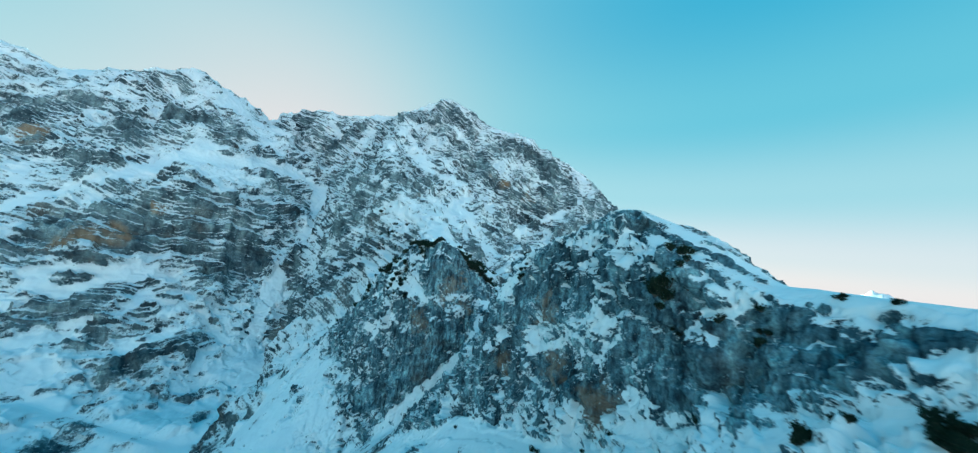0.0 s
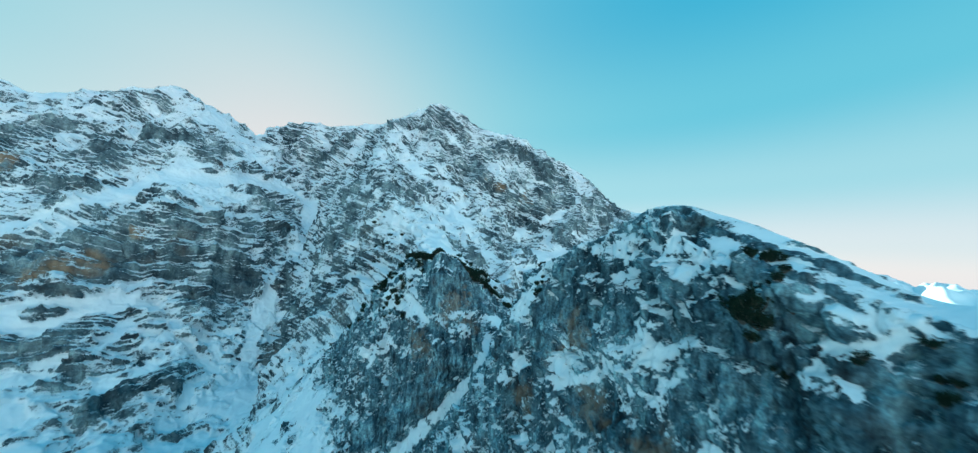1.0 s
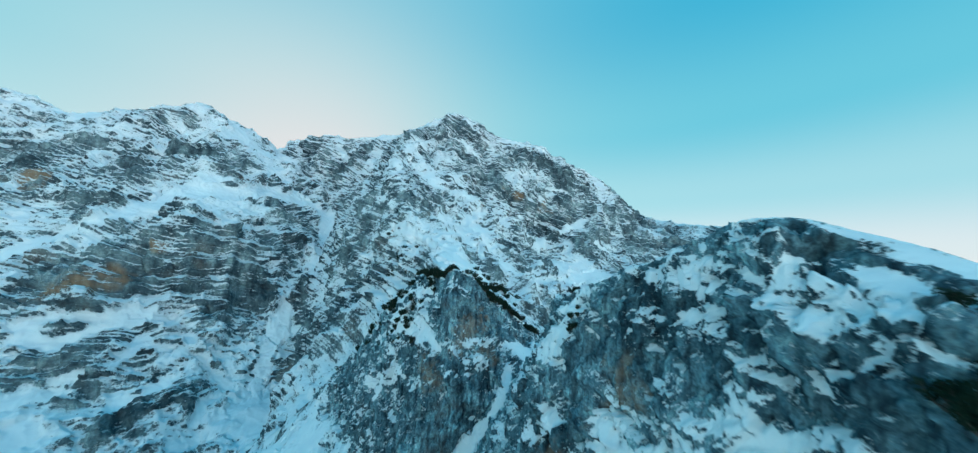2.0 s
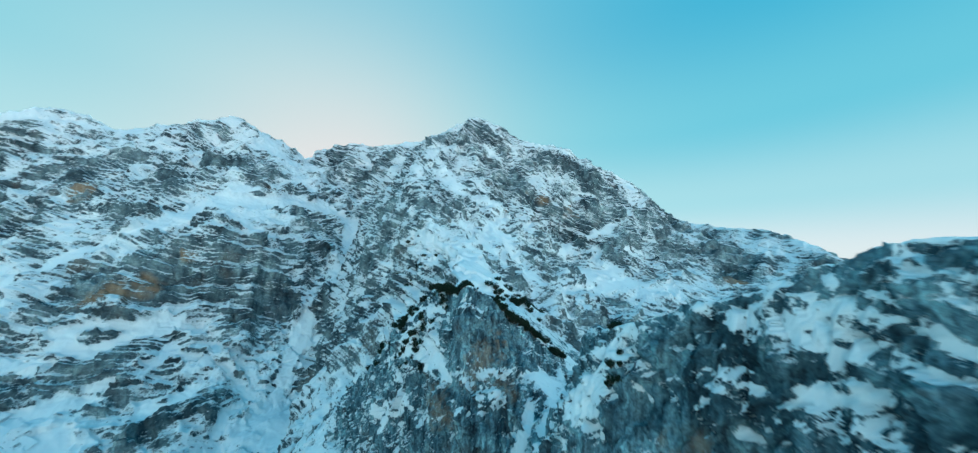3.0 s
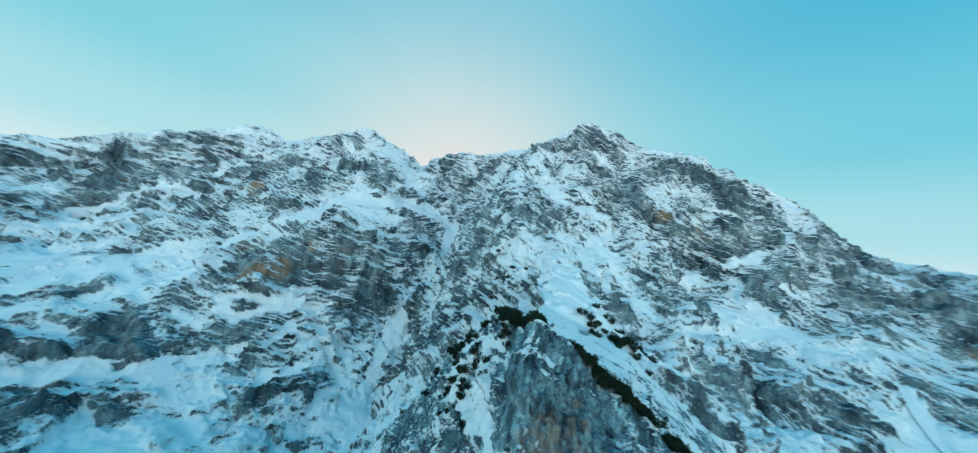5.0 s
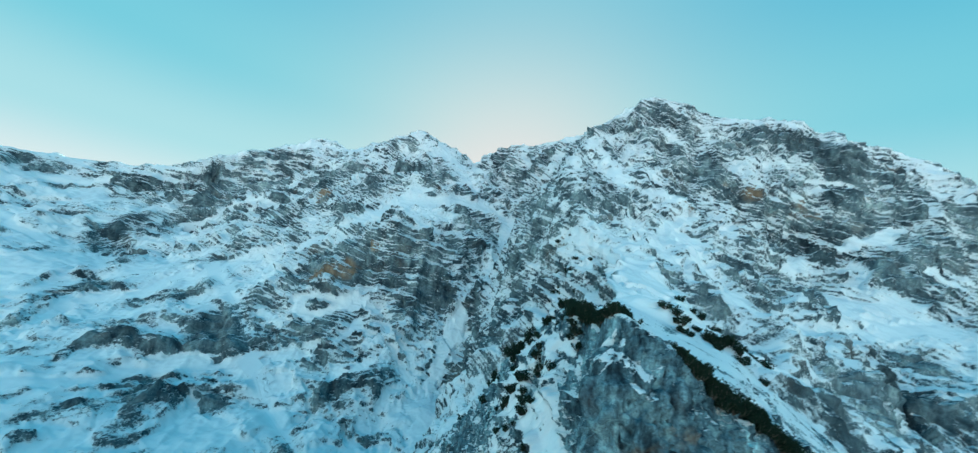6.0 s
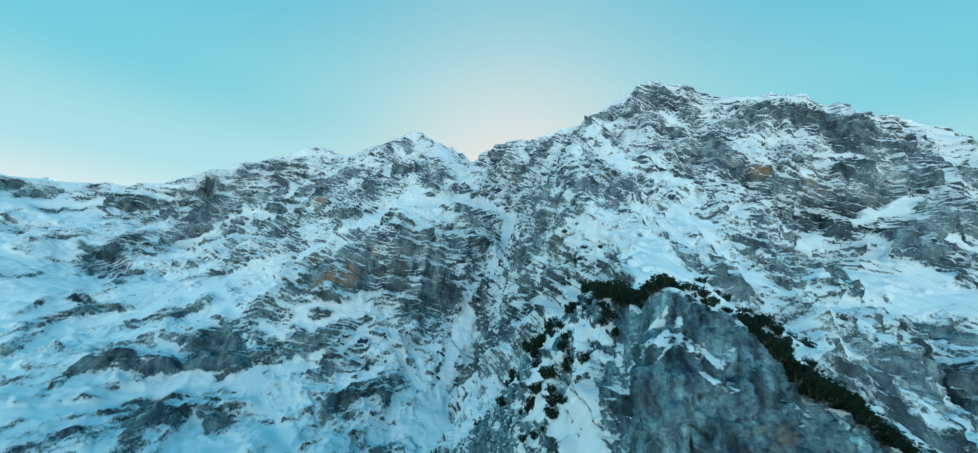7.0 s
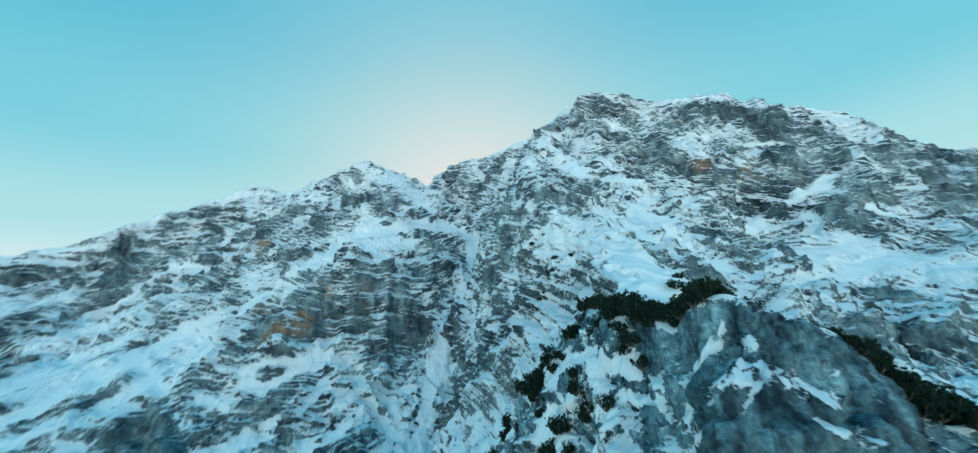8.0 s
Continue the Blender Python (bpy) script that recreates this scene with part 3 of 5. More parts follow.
SPUR_CLIFF = [[(-173.5, 432.5, 394.2, 12), (-205.1, 458.8, 377.1, 10.9)], [(-193.5, 421.8, 344, 7), (-175.7, 388.2, 312.5, 9.3), (-162.6, 362.9, 284.3, 7.9)], [(-246.2, 423.6, 276.8, 10.5), (-230.6, 393.7, 238.9, 13.6), (-220, 366.4, 210.4, 9.3)], [(-162, 335.7, 244.3, 7.7), (-186.3, 370.8, 268.4, 7.8)], [(-233.6, 365.9, 194.5, 6.3)], [(-188.7, 607.8, 543, 14.3)], [(-124, 344, 296, 4.9), (-121.9, 333.1, 277.7, 4.2)]]
NOTCH_CLIFF = [[(-445.1, 678, 552.1, 12.8), (-390.9, 654.5, 514.4, 21), (-324.2, 623.7, 481.5, 16.6), (-310, 640, 513.8, 9.6)], [(-343.9, 669.4, 551.6, 11.6), (-282.7, 646.5, 534.5, 9.5)]]
SUMMIT_CLIFF = [[(-133.3, 612.9, 552.5, 11.6), (-102.8, 633.7, 571.8, 16.5), (-67.9, 630.6, 544.9, 14.7)], [(-100.2, 590, 500.3, 15.9), (-54.5, 595.3, 479.9, 20), (-19.4, 589.9, 450.9, 17.2)], [(14.9, 601.1, 432.8, 13.6), (47.1, 611.1, 412.2, 10.2), (80, 623.1, 404.1, 8.5)], [(-1.4, 642.3, 517.4, 11.1), (38.7, 661, 519.5, 20.1), (89.1, 679.6, 503.7, 19.3), (135.4, 695.1, 484.5, 20.9), (172.5, 692.1, 451.4, 18.7), (193.9, 693, 426.4, 15.2)], [(87.7, 639.5, 440.5, 11), (120.4, 654.1, 432.4, 12.9), (150.8, 665, 424, 11.1)]]
EAST_CLIFF = [[(-22.8, 444.7, 335.5, 7), (-7.3, 437.3, 323.9, 7.1), (2.6, 428.8, 313, 4.3), (21.3, 453.1, 307.4, 3.5)], [(53, 536.4, 317, 5.3), (58.2, 516.8, 304.6, 4.4)], [(111.7, 609.3, 360.4, 12.9), (122.6, 596.1, 342.5, 12.1), (140.7, 583.2, 325.2, 6.8)], [(79.2, 590.5, 346, 7.1), (67.8, 607.8, 373, 6.2)], [(188.9, 668.9, 392.1, 9.1)], [(23, 571.6, 365.8, 6.9), (52.6, 608.8, 382.7, 6.4)]]
EAST_LOW_CLIFF = [[(22.9, 384.8, 284.2, 5.4), (35.9, 397.4, 278.2, 7.8), (67.9, 459.4, 272.3, 8)], [(32.9, 348.6, 267.1, 7), (45.6, 348.6, 257, 6.6)], [(97.3, 487.8, 273.4, 7.3), (111.7, 477.2, 261.2, 9.3), (114.2, 463.4, 250.3, 7.1)], [(-2.5, 241.9, 285.8, 1.8), (2.1, 227.6, 282.3, 1.7)]]
SPUR_SNOW = [[(-115.3, 366.3, 356.1, 3.2), (-96.4, 353.5, 341.2, 4.4), (-75.2, 340.2, 327.5, 3.9), (-56.4, 293.2, 311.7, 3.8), (-40.5, 302, 306.4, 2.4)], [(-99.1, 345.1, 323.3, 2.8), (-80.7, 327.2, 311.1, 2.5)], [(-249.5, 597.3, 488.4, 4.2)], [(-140.3, 462.2, 428.6, 3.6), (-105.5, 466.8, 406.7, 2.7), (-73.5, 468.4, 383.2, 2.6)], [(-57.4, 343.9, 323.1, 2.5)]]
DIAGONAL_SNOW = [[(-43.5, 409.2, 336.1, 4.1), (-31.5, 377.7, 316.8, 5.3), (-12.4, 382.1, 305.6, 6.4), (8.5, 396.9, 296.2, 5.5), (36.3, 442.9, 292.2, 6), (68.5, 510.6, 292.9, 6.9), (99, 535.3, 299.4, 7.4), (124.6, 553.9, 304.9, 7.5), (146, 551.7, 299.8, 6)], [(93.3, 557.3, 312, 4), (112.6, 560.2, 310, 3.9)]]
EAST_SNOW = [[(34.6, 554.8, 339.1, 6.4), (55.6, 590.7, 356.7, 6.1)], [(86.3, 617, 378.9, 4.8), (113.9, 627.3, 388.8, 6.7), (138.3, 644.6, 401.3, 5.4)], [(99.5, 603.2, 355.5, 5.2), (91.2, 584.5, 334.8, 4.4)], [(152.3, 618.2, 359.2, 6.7), (171.8, 622.6, 349.8, 7.1)], [(-50.2, 514.7, 390.2, 2.8), (-16.5, 542.2, 383.3, 4.1), (12.4, 590.1, 397.9, 3.7)], [(94.7, 464.8, 256.6, 2.5), (86.6, 470.1, 265.1, 2.6)], [(129.1, 508.4, 276.5, 2.7)], [(-23.5, 652.9, 547.5, 2.7), (11.9, 629.8, 489.8, 3.3), (60.4, 636, 459.8, 3), (101.9, 660.1, 456.7, 3.8)]]
GAP_SNOW = [[(217.8, 544, 273.7, 8.5), (206.2, 503.8, 248.1, 11.7), (196.1, 462.2, 230.7, 10.3)], [(207.3, 561.5, 287.5, 5.6), (199.7, 585.1, 303.8, 6.7)], [(94.6, 542.8, 304.5, 6.7), (136.7, 560.2, 307.8, 8.3)], [(45, 333.8, 255, 2.4), (70.5, 366.5, 240.1, 3.1)], [(357.7, 645.9, 308.8, 5.9), (332.9, 648.8, 310.1, 3.8)]]
GAP_CLIFF = [[(346.7, 740.3, 377.3, 17.7), (370.6, 723.7, 368.1, 18.6), (394.3, 702.9, 356.5, 14.9)], [(328.5, 660.5, 315.1, 11.9), (370.1, 683.1, 317.4, 11.2)], [(276.9, 577.7, 281.4, 9.4), (324.1, 593, 283.6, 12.7), (338.6, 581.2, 277.8, 11.4)], [(249.7, 520.9, 252.6, 8.2), (284.5, 512.9, 244.4, 10.9)], [(132.2, 482.9, 259.2, 10.3), (148.8, 462.2, 241.6, 9.9), (156.8, 440.1, 226.7, 6.6)], [(91.4, 460.7, 253.8, 6.5), (38.8, 385.8, 271.9, 5.6)], [(268.5, 727.5, 388.1, 8.7)]]
WALL_SNOW = [[(33.3, 53.6, 295.5, 0.6), (35.4, 50.7, 298.2, 0.8), (37.5, 48.5, 299.9, 0.8), (39.7, 45.8, 300.7, 0.4)], [(28, 73.5, 309, 1.3), (30.4, 72.9, 312.4, 1)], [(25.7, 81, 305.6, 0.6), (22.6, 85.7, 302, 0.7)], [(23, 77.4, 286.8, 0.6), (25.2, 73.7, 290.4, 0.8), (27.4, 69.2, 293.7, 0.9)], [(27.6, 67.3, 289.7, 0.6), (26, 71, 286.1, 0.5)], [(13.3, 93.5, 278, 1.1), (18.3, 85, 282.5, 1)], [(22.1, 77.6, 280.9, 0.9), (20, 82.4, 284, 0.6)]]
WALL_LOW_SNOW = [[(3.1, 108.6, 285.4, 1)], [(-2.5, 152.6, 273.4, 2), (-6.6, 146, 262.7, 1.4), (-13.7, 145.1, 253.5, 1.6), (-19.9, 145.6, 247.4, 2.2), (-27.5, 147.1, 238.9, 2.5), (-35, 148.8, 229.4, 3), (-42.1, 148.4, 221, 3.5)], [(-9.5, 112.8, 254.1, 1.3)], [(6.2, 100.3, 262.6, 1.1), (11.2, 93.4, 263, 0.9)], [(-25.7, 118, 236.6, 3), (-5.6, 101, 250.3, 1.9), (6.7, 90.4, 255.5, 1.7), (17, 76.7, 261.8, 1.4)], [(24.4, 66.4, 269.9, 1.2), (28.5, 56.8, 278.2, 1.2), (28.1, 49.3, 278.7, 1)], [(33.2, 45.5, 285.8, 0.4), (32.7, 42.1, 285.9, 0.4)], [(7.5, 100.1, 268.2, 0.6), (11.5, 94.2, 269.4, 0.5)]]
CAP_SNOW = [[(42.5, 45.6, 302.4, 0.3), (43.2, 38.7, 301.3, 0.4), (44.2, 37.2, 302.4, 0.4), (44.9, 35, 302.9, 0.4), (45.6, 31.5, 302.8, 0.4)], [(40.2, 41.7, 298, 0.2), (40.5, 38.9, 296.7, 0.3), (40.2, 37.3, 296.1, 0.2)], [(42, 39.3, 299.6, 0.3), (41.6, 37.6, 298.5, 0.2)]]
WALL_ROCK = [[(9.6, 101.5, 286.9, 2.7), (12.4, 100.5, 296.8, 2.7), (18.2, 89.2, 293.3, 2)], [(17.4, 85.1, 275, 2.2), (22.7, 75.5, 276.2, 2.2), (26.3, 66.6, 277.7, 1.5)], [(29.7, 59.7, 289.6, 1.6), (30.3, 56, 284.7, 1.9), (32.1, 50.6, 285.2, 1.5)], [(32.5, 53.1, 289.9, 1.2), (35.9, 47.2, 293, 1.4), (38.7, 42.6, 295.4, 1.3), (39.1, 37.5, 294.2, 1), (40.6, 34.7, 297.3, 1.2)], [(36.9, 41.3, 291.1, 0.9), (38.1, 35.8, 293.4, 0.6), (39.5, 32.6, 296, 0.6)], [(42.5, 33.1, 299.8, 0.8), (42.7, 29.7, 299.5, 0.8)], [(29.4, 65.6, 300.1, 1.7), (31.3, 59.6, 299.8, 1.4), (33.6, 56.2, 303.6, 1.1)], [(1.8, 106.1, 267.7, 2.4), (11.3, 97.1, 284.3, 1.6)]]
TOWER_ROCK = [[(-26.7, 159.7, 297.2, 4.9), (-13.5, 158.8, 289.5, 6), (-2.3, 167.7, 282, 2.9)], [(-28.7, 153.8, 272.5, 3.8), (-16.1, 148.8, 270.5, 4.5), (-22.9, 147.5, 257.9, 5.5), (-33.9, 152, 247.1, 5.7), (-45.2, 155.5, 236.3, 5.8), (-54.1, 158.3, 228.5, 4.7)], [(-40.1, 158.4, 258.7, 4.5)], [(-66.5, 174.9, 246.9, 2.6)]]
TOWER_FLANK_SNOW = [[(-64.8, 187.6, 274.2, 1.4), (-46.2, 169.1, 283.4, 1.9), (-35.7, 163, 283.2, 1.9), (-29.3, 155.7, 278.8, 1.2)], [(-59.8, 165.1, 239.3, 1.2), (-72.8, 182.1, 244.9, 1)], [(-51.8, 166.8, 262.4, 1.3)], [(-72.2, 173, 234.3, 1)], [(-65.5, 183.3, 265, 1)]]
CONE_SNOW = [[(-104.1, 209.1, 235.2, 3.9), (-94.8, 185.7, 227.3, 6.2)], [(-74.6, 164.5, 225.1, 3.1), (-66.4, 153.7, 217, 5.1)]]
TOWER_TOP_SNOW = [[(-50.9, 185.8, 296.7, 1.3), (-55, 186.9, 292.5, 1.6), (-61, 189.5, 285.8, 1.3)], [(-50.1, 175.2, 288.4, 1.6), (-57.5, 180.8, 282.7, 1.5)], [(-39.5, 174.2, 298.6, 1.4), (-37, 171.5, 297.6, 0.9)], [(-39.1, 171.2, 294.5, 1.1), (-34.9, 169, 295.6, 0.7)], [(-26.5, 163.6, 306, 0.6), (-27.7, 163.7, 304, 0.6), (-29.3, 164.7, 301.8, 0.5), (-30.9, 165.6, 299, 0.5)]]
TOWER_TOP_ROCK = [[(-31.1, 163.8, 294.6, 0.9)], [(-42, 170.6, 290.8, 0.8)], [(-32.7, 170, 300.5, 0.6)], [(-22.2, 163.3, 304.2, 0.6), (-21.5, 162.8, 302.6, 0.6)]]
TOWER_PATCH_SNOW = [[(-133.1, 320.1, 250.2, 3.2)], [(-54.5, 181, 287.9, 1.8), (-39.3, 167.1, 286.8, 1.6), (-34.1, 160.6, 280.8, 1.1), (-28.2, 154.8, 278.3, 0.8)], [(-57.5, 190.9, 293.6, 1.1), (-43.8, 178.7, 298.8, 1.3)], [(-53.5, 168.4, 263.8, 1.4), (-56.1, 167.8, 255.4, 1.6)], [(-51.1, 169.4, 273.4, 0.9)], [(4.7, 156.9, 273.4, 1.5), (0.8, 149.7, 268.7, 2.1)], [(19.7, 213.2, 269.5, 1.2)], [(8.8, 108.4, 300.9, 0.5), (12, 104.7, 304.8, 0.6)]]
RIDGE_PATCH_SNOW = [[(14.9, 97.3, 299.4, 0.3), (18.2, 92.5, 302.6, 0.3), (20.5, 90.2, 305.1, 0.3), (22.4, 88, 307.4, 0.3)], [(23.5, 87.4, 310.5, 0.7), (24.9, 85.2, 311.5, 0.7), (26, 83.8, 312.9, 0.5)], [(24.4, 84.4, 307.5, 0.4), (25.2, 82.8, 307.3, 0.4)], [(20.8, 88.9, 302.4, 0.4), (21.3, 87.8, 301.5, 0.3)], [(22.9, 85.7, 303.6, 0.3), (23.6, 83.9, 302.5, 0.3), (24, 82.6, 301.1, 0.3)], [(21.9, 86.2, 299.7, 0.5)]]
RIDGE_TOP_PATCH_SNOW = [[(25.2, 81.8, 304.9, 0.4), (25.8, 80, 304.6, 0.4)], [(26.7, 78, 307.7, 0.4), (26.9, 75.8, 307.5, 0.4)], [(28.8, 80.4, 316.3, 0.3), (29.5, 77.5, 314.9, 0.5)], [(28.3, 78.2, 312.8, 0.4), (27.3, 80.7, 312.5, 0.3)], [(25.8, 76.8, 303.3, 0.4)]]
RIDGE_PATCH_ROCK = [[(15.3, 98.2, 303.8, 1), (17.1, 94.8, 303.8, 1), (19.5, 91.9, 306.8, 0.7)], [(22.7, 86.8, 305.5, 0.4)], [(26.1, 81, 307.8, 0.7)], [(25.4, 79.8, 302.4, 0.5), (26.2, 77, 305.7, 0.6)], [(26.8, 82.2, 312.9, 0.4)], [(26.9, 79.7, 309.7, 0.4), (27.4, 77.6, 309.9, 0.3)]]
GULLY_WALL = [[(-143.7, 374.7, 335.2, 5.9), (-157.4, 377.4, 318.5, 8.6), (-167.7, 363.9, 280.2, 10.7), (-201.9, 374.4, 252.2, 10.4)], [(-157.5, 325.3, 236, 7), (-237.4, 389.3, 221.4, 7.5)], [(-193.3, 335.2, 204.1, 4.5), (-224.1, 354.3, 183.9, 3.6)], [(-124.3, 349.3, 306.9, 4.8)]]
BEHIND_CLIFF = [[(-4.4, 257.5, 287.4, 3.1), (7.1, 257.4, 278.7, 4.6)], [(24.6, 382.7, 282.2, 5.5), (45.5, 383.5, 265.5, 4.8)], [(82.8, 484.5, 276.7, 4.7)], [(312.8, 670, 321.9, 14.1), (375.5, 691.5, 335.2, 13.3)], [(283.2, 714.7, 367.5, 10.7)], [(417.4, 665.2, 336.5, 9.5)]]
GULLY_TONGUE = [[(-265.2, 405.4, 257.8, 4.4), (-258.6, 381.8, 228.1, 6.1), (-243.9, 356.6, 192.9, 6.7), (-223.9, 325.7, 168.6, 6.5)], [(-301.5, 342.9, 227.3, 3.7), (-277.2, 349, 210, 4.9), (-255.4, 350.1, 194.1, 5.4)]]
RIDGE_SLOPE_ROCK = [[(34.6, 67.3, 311.1, 0.8), (37.7, 61.7, 308.4, 0.8), (40.9, 56.9, 306.3, 0.8), (42.2, 53, 304.5, 0.6), (42.5, 49.7, 303.4, 0.4)], [(467.9, 709.6, 382.9, 5.4)], [(486.2, 660.6, 356.2, 5)], [(41.6, 43.3, 301, 0.4), (43.3, 40.3, 301.8, 0.3)], [(42.9, 35.5, 300.5, 0.5), (43.4, 31.9, 300.7, 0.4)], [(38.6, 45.5, 298.6, 0.4)]]
RIDGE_SHOULDER_ROCK = [[(30.7, 75.4, 314.7, 0.6), (32.5, 71.5, 313.1, 0.5), (34.6, 67.8, 311.5, 0.6)], [(35.1, 63.5, 308.8, 0.7), (37.2, 63.8, 309.6, 0.6)], [(40.4, 63, 309.9, 0.4), (43.5, 61, 308.7, 0.4)], [(40.9, 56.4, 306, 0.5)], [(34.4, 55.9, 305, 0.5)], [(30.4, 71.1, 311.3, 0.6)]]
RIDGE_SHOULDER_SNOW = [[(27.6, 78.6, 311, 0.9), (28.5, 72.4, 308.5, 0.8)], [(31.5, 62.3, 305.5, 0.4), (30.2, 64.2, 303.1, 0.5), (29, 66.7, 300.3, 0.5)], [(23.9, 76.8, 291.5, 0.6), (25.3, 74.2, 293.3, 0.5)], [(28.1, 68.8, 298.6, 0.3)], [(19, 84.2, 284.6, 0.5), (16, 88.7, 279.9, 0.8), (12.7, 94.5, 279.1, 0.6)], [(20.1, 81.8, 282.6, 0.4)], [(34, 52.2, 295.6, 0.7)], [(27.6, 67.6, 290.1, 0.5), (25, 72.8, 284.8, 0.4)]]
EAST_SPECKLED = [[(40.5, 421.6, 283.8, 5.8), (59.3, 433.7, 269.9, 7.4), (81.6, 456.8, 254.2, 7.6)], [(-19.1, 166.5, 303.7, 1), (-17.3, 166.6, 301.4, 0.8)], [(102.5, 481.7, 267.4, 8.1), (110.4, 457.8, 246.7, 8.7)], [(70.3, 392.7, 246.4, 4.6)]]
SPUR_SPECKLED = [[(-122.7, 388.5, 376, 6.9)], [(-77.1, 407.8, 357.6, 7.7), (-55.9, 404.1, 342.3, 6.2)], [(-118.4, 350.4, 316.7, 6), (-89.5, 329.3, 305.7, 4.3)], [(-274.1, 436.4, 296.3, 9.7)]]
TOWER_DUSTED = [[(-25.2, 162.4, 305.5, 1), (-24.7, 161.2, 303.4, 1.5), (-26, 159.9, 299.4, 2)], [(-22.3, 160.7, 300.5, 1.8), (-20.6, 160.1, 298, 1.7)], [(-31.3, 165.2, 297.2, 1.4), (-30, 162.5, 294.7, 1.5)], [(-36.8, 168.5, 292, 1.2)]]
FLANK_DUSTED = [[(-18.3, 152.2, 282.1, 1.7), (-7, 156.8, 280.7, 2), (1.1, 167.5, 279.1, 1.9)], [(-12, 149.9, 276.2, 2.2), (-27.6, 152.7, 270.2, 2.7)], [(-46, 164.1, 266.1, 3), (-62.6, 175.4, 258.1, 2.9)]]
RIDGE_BASE_ROCK = [[(39.5, 38.7, 294.9, 1.4), (40.7, 35.9, 297.2, 1.8), (41.6, 32.8, 298.5, 1.6), (42.8, 30.6, 299.7, 1.4), (42.9, 29.1, 299.7, 1.1)]]
RIDGE_BASE_SNOW = [[(33.1, 34, 289, 1.4), (36.1, 31.2, 292.6, 0.9), (37.8, 28.5, 294.8, 0.6), (40, 27.3, 296.8, 0.6)]]
RIDGE_LOW_SNOW = [[(8.3, 106.1, 297.5, 0.5), (10, 102.8, 295.1, 0.5)], [(12.6, 100.6, 297.7, 0.4), (13.6, 98.7, 296.9, 0.3)], [(16.5, 93.9, 298, 0.4), (18.7, 91, 300, 0.3)], [(19.9, 88.9, 297.9, 0.4)], [(12.3, 102.5, 302.5, 0.4)], [(17.1, 91.7, 295.7, 0.4)]]
RIDGE_HIGH_SNOW = [[(28.7, 79.5, 315.2, 0.6), (29.6, 77.4, 314.8, 0.6)], [(26.6, 77.5, 307.4, 0.5), (26.9, 75.7, 307.5, 0.6)], [(26.5, 82, 311.4, 0.3)]]
SNOW_STROKES = {True: WALL_SNOW + WALL_LOW_SNOW + CAP_SNOW + TOWER_FLANK_SNOW + CONE_SNOW + TOWER_TOP_SNOW + TOWER_PATCH_SNOW + RIDGE_PATCH_SNOW + RIDGE_TOP_PATCH_SNOW + RIDGE_SHOULDER_SNOW + RIDGE_BASE_SNOW + RIDGE_LOW_SNOW + RIDGE_HIGH_SNOW, False: SHELF_SNOW + LEDGE_SNOW + LEFT_SNOW + GULLY_SNOW + LOW_WEST_SNOW + SPUR_SNOW + DIAGONAL_SNOW + EAST_SNOW + GAP_SNOW + GULLY_TONGUE}
ROCK_STROKES = {True: WALL_ROCK + TOWER_ROCK + TOWER_TOP_ROCK + RIDGE_PATCH_ROCK + RIDGE_SLOPE_ROCK + RIDGE_SHOULDER_ROCK + RIDGE_BASE_ROCK, False: CENTRAL_CLIFF + PEAK_CLIFF + LEFT_CLIFF + MID_CLIFF + LOW_CLIFF + LOW_WEST_CLIFF + SPUR_CLIFF + NOTCH_CLIFF + SUMMIT_CLIFF + EAST_CLIFF + GAP_CLIFF}
DUSTED_STROKES = {True: TOWER_DUSTED + FLANK_DUSTED, False: EAST_LOW_CLIFF + GULLY_WALL + BEHIND_CLIFF + EAST_SPECKLED + SPUR_SPECKLED}


def perlin3(x, y, z, seed=0):
    perm = lattice(seed)[0].astype(np.int32)
    r = np.random.RandomState(seed + 900)
    g = r.normal(size=(256, 3))
    gx, gy, gz = np.ascontiguousarray((g / np.linalg.norm(g, axis=1)[:, None]).astype(np.float32).T)
    whole = [np.floor(c) for c in (x, y, z)]
    u, v, w = ((c - f).astype(np.float32) for c, f in zip((x, y, z), whole))
    xi, yi, zi = (f.astype(np.int32) for f in whole)
    su, sv, sw = (c * c * c * (c * (c * 6 - 15) + 10) for c in (u, v, w))
    total = np.zeros(u.shape, np.float32)
    for a in (0, 1):
        ha = perm[(xi + a) & 255] + yi
        wa = su if a else 1 - su
        for b in (0, 1):
            hb = perm[(ha + b) & 255] + zi
            wb = wa * (sv if b else 1 - sv)
            for c in (0, 1):
                h = perm[(hb + c) & 255]
                total += wb * (sw if c else 1 - sw) * (gx[h] * (u - a) + gy[h] * (v - b) + gz[h] * (w - c))
    return total * 1.6


def fbm3(p, size, octaves=3, seed=0, gain=0.55, flat=1.0):
    total, amp = 0.0, 1.0
    for i in range(octaves):
        f = 2.03 ** i / size
        total = total + amp * perlin3(p[0] * f + 7.7 * i, p[1] * f - 3.3 * i, p[2] * f * flat + 1.9 * i, seed + i)
        amp *= gain
    return total


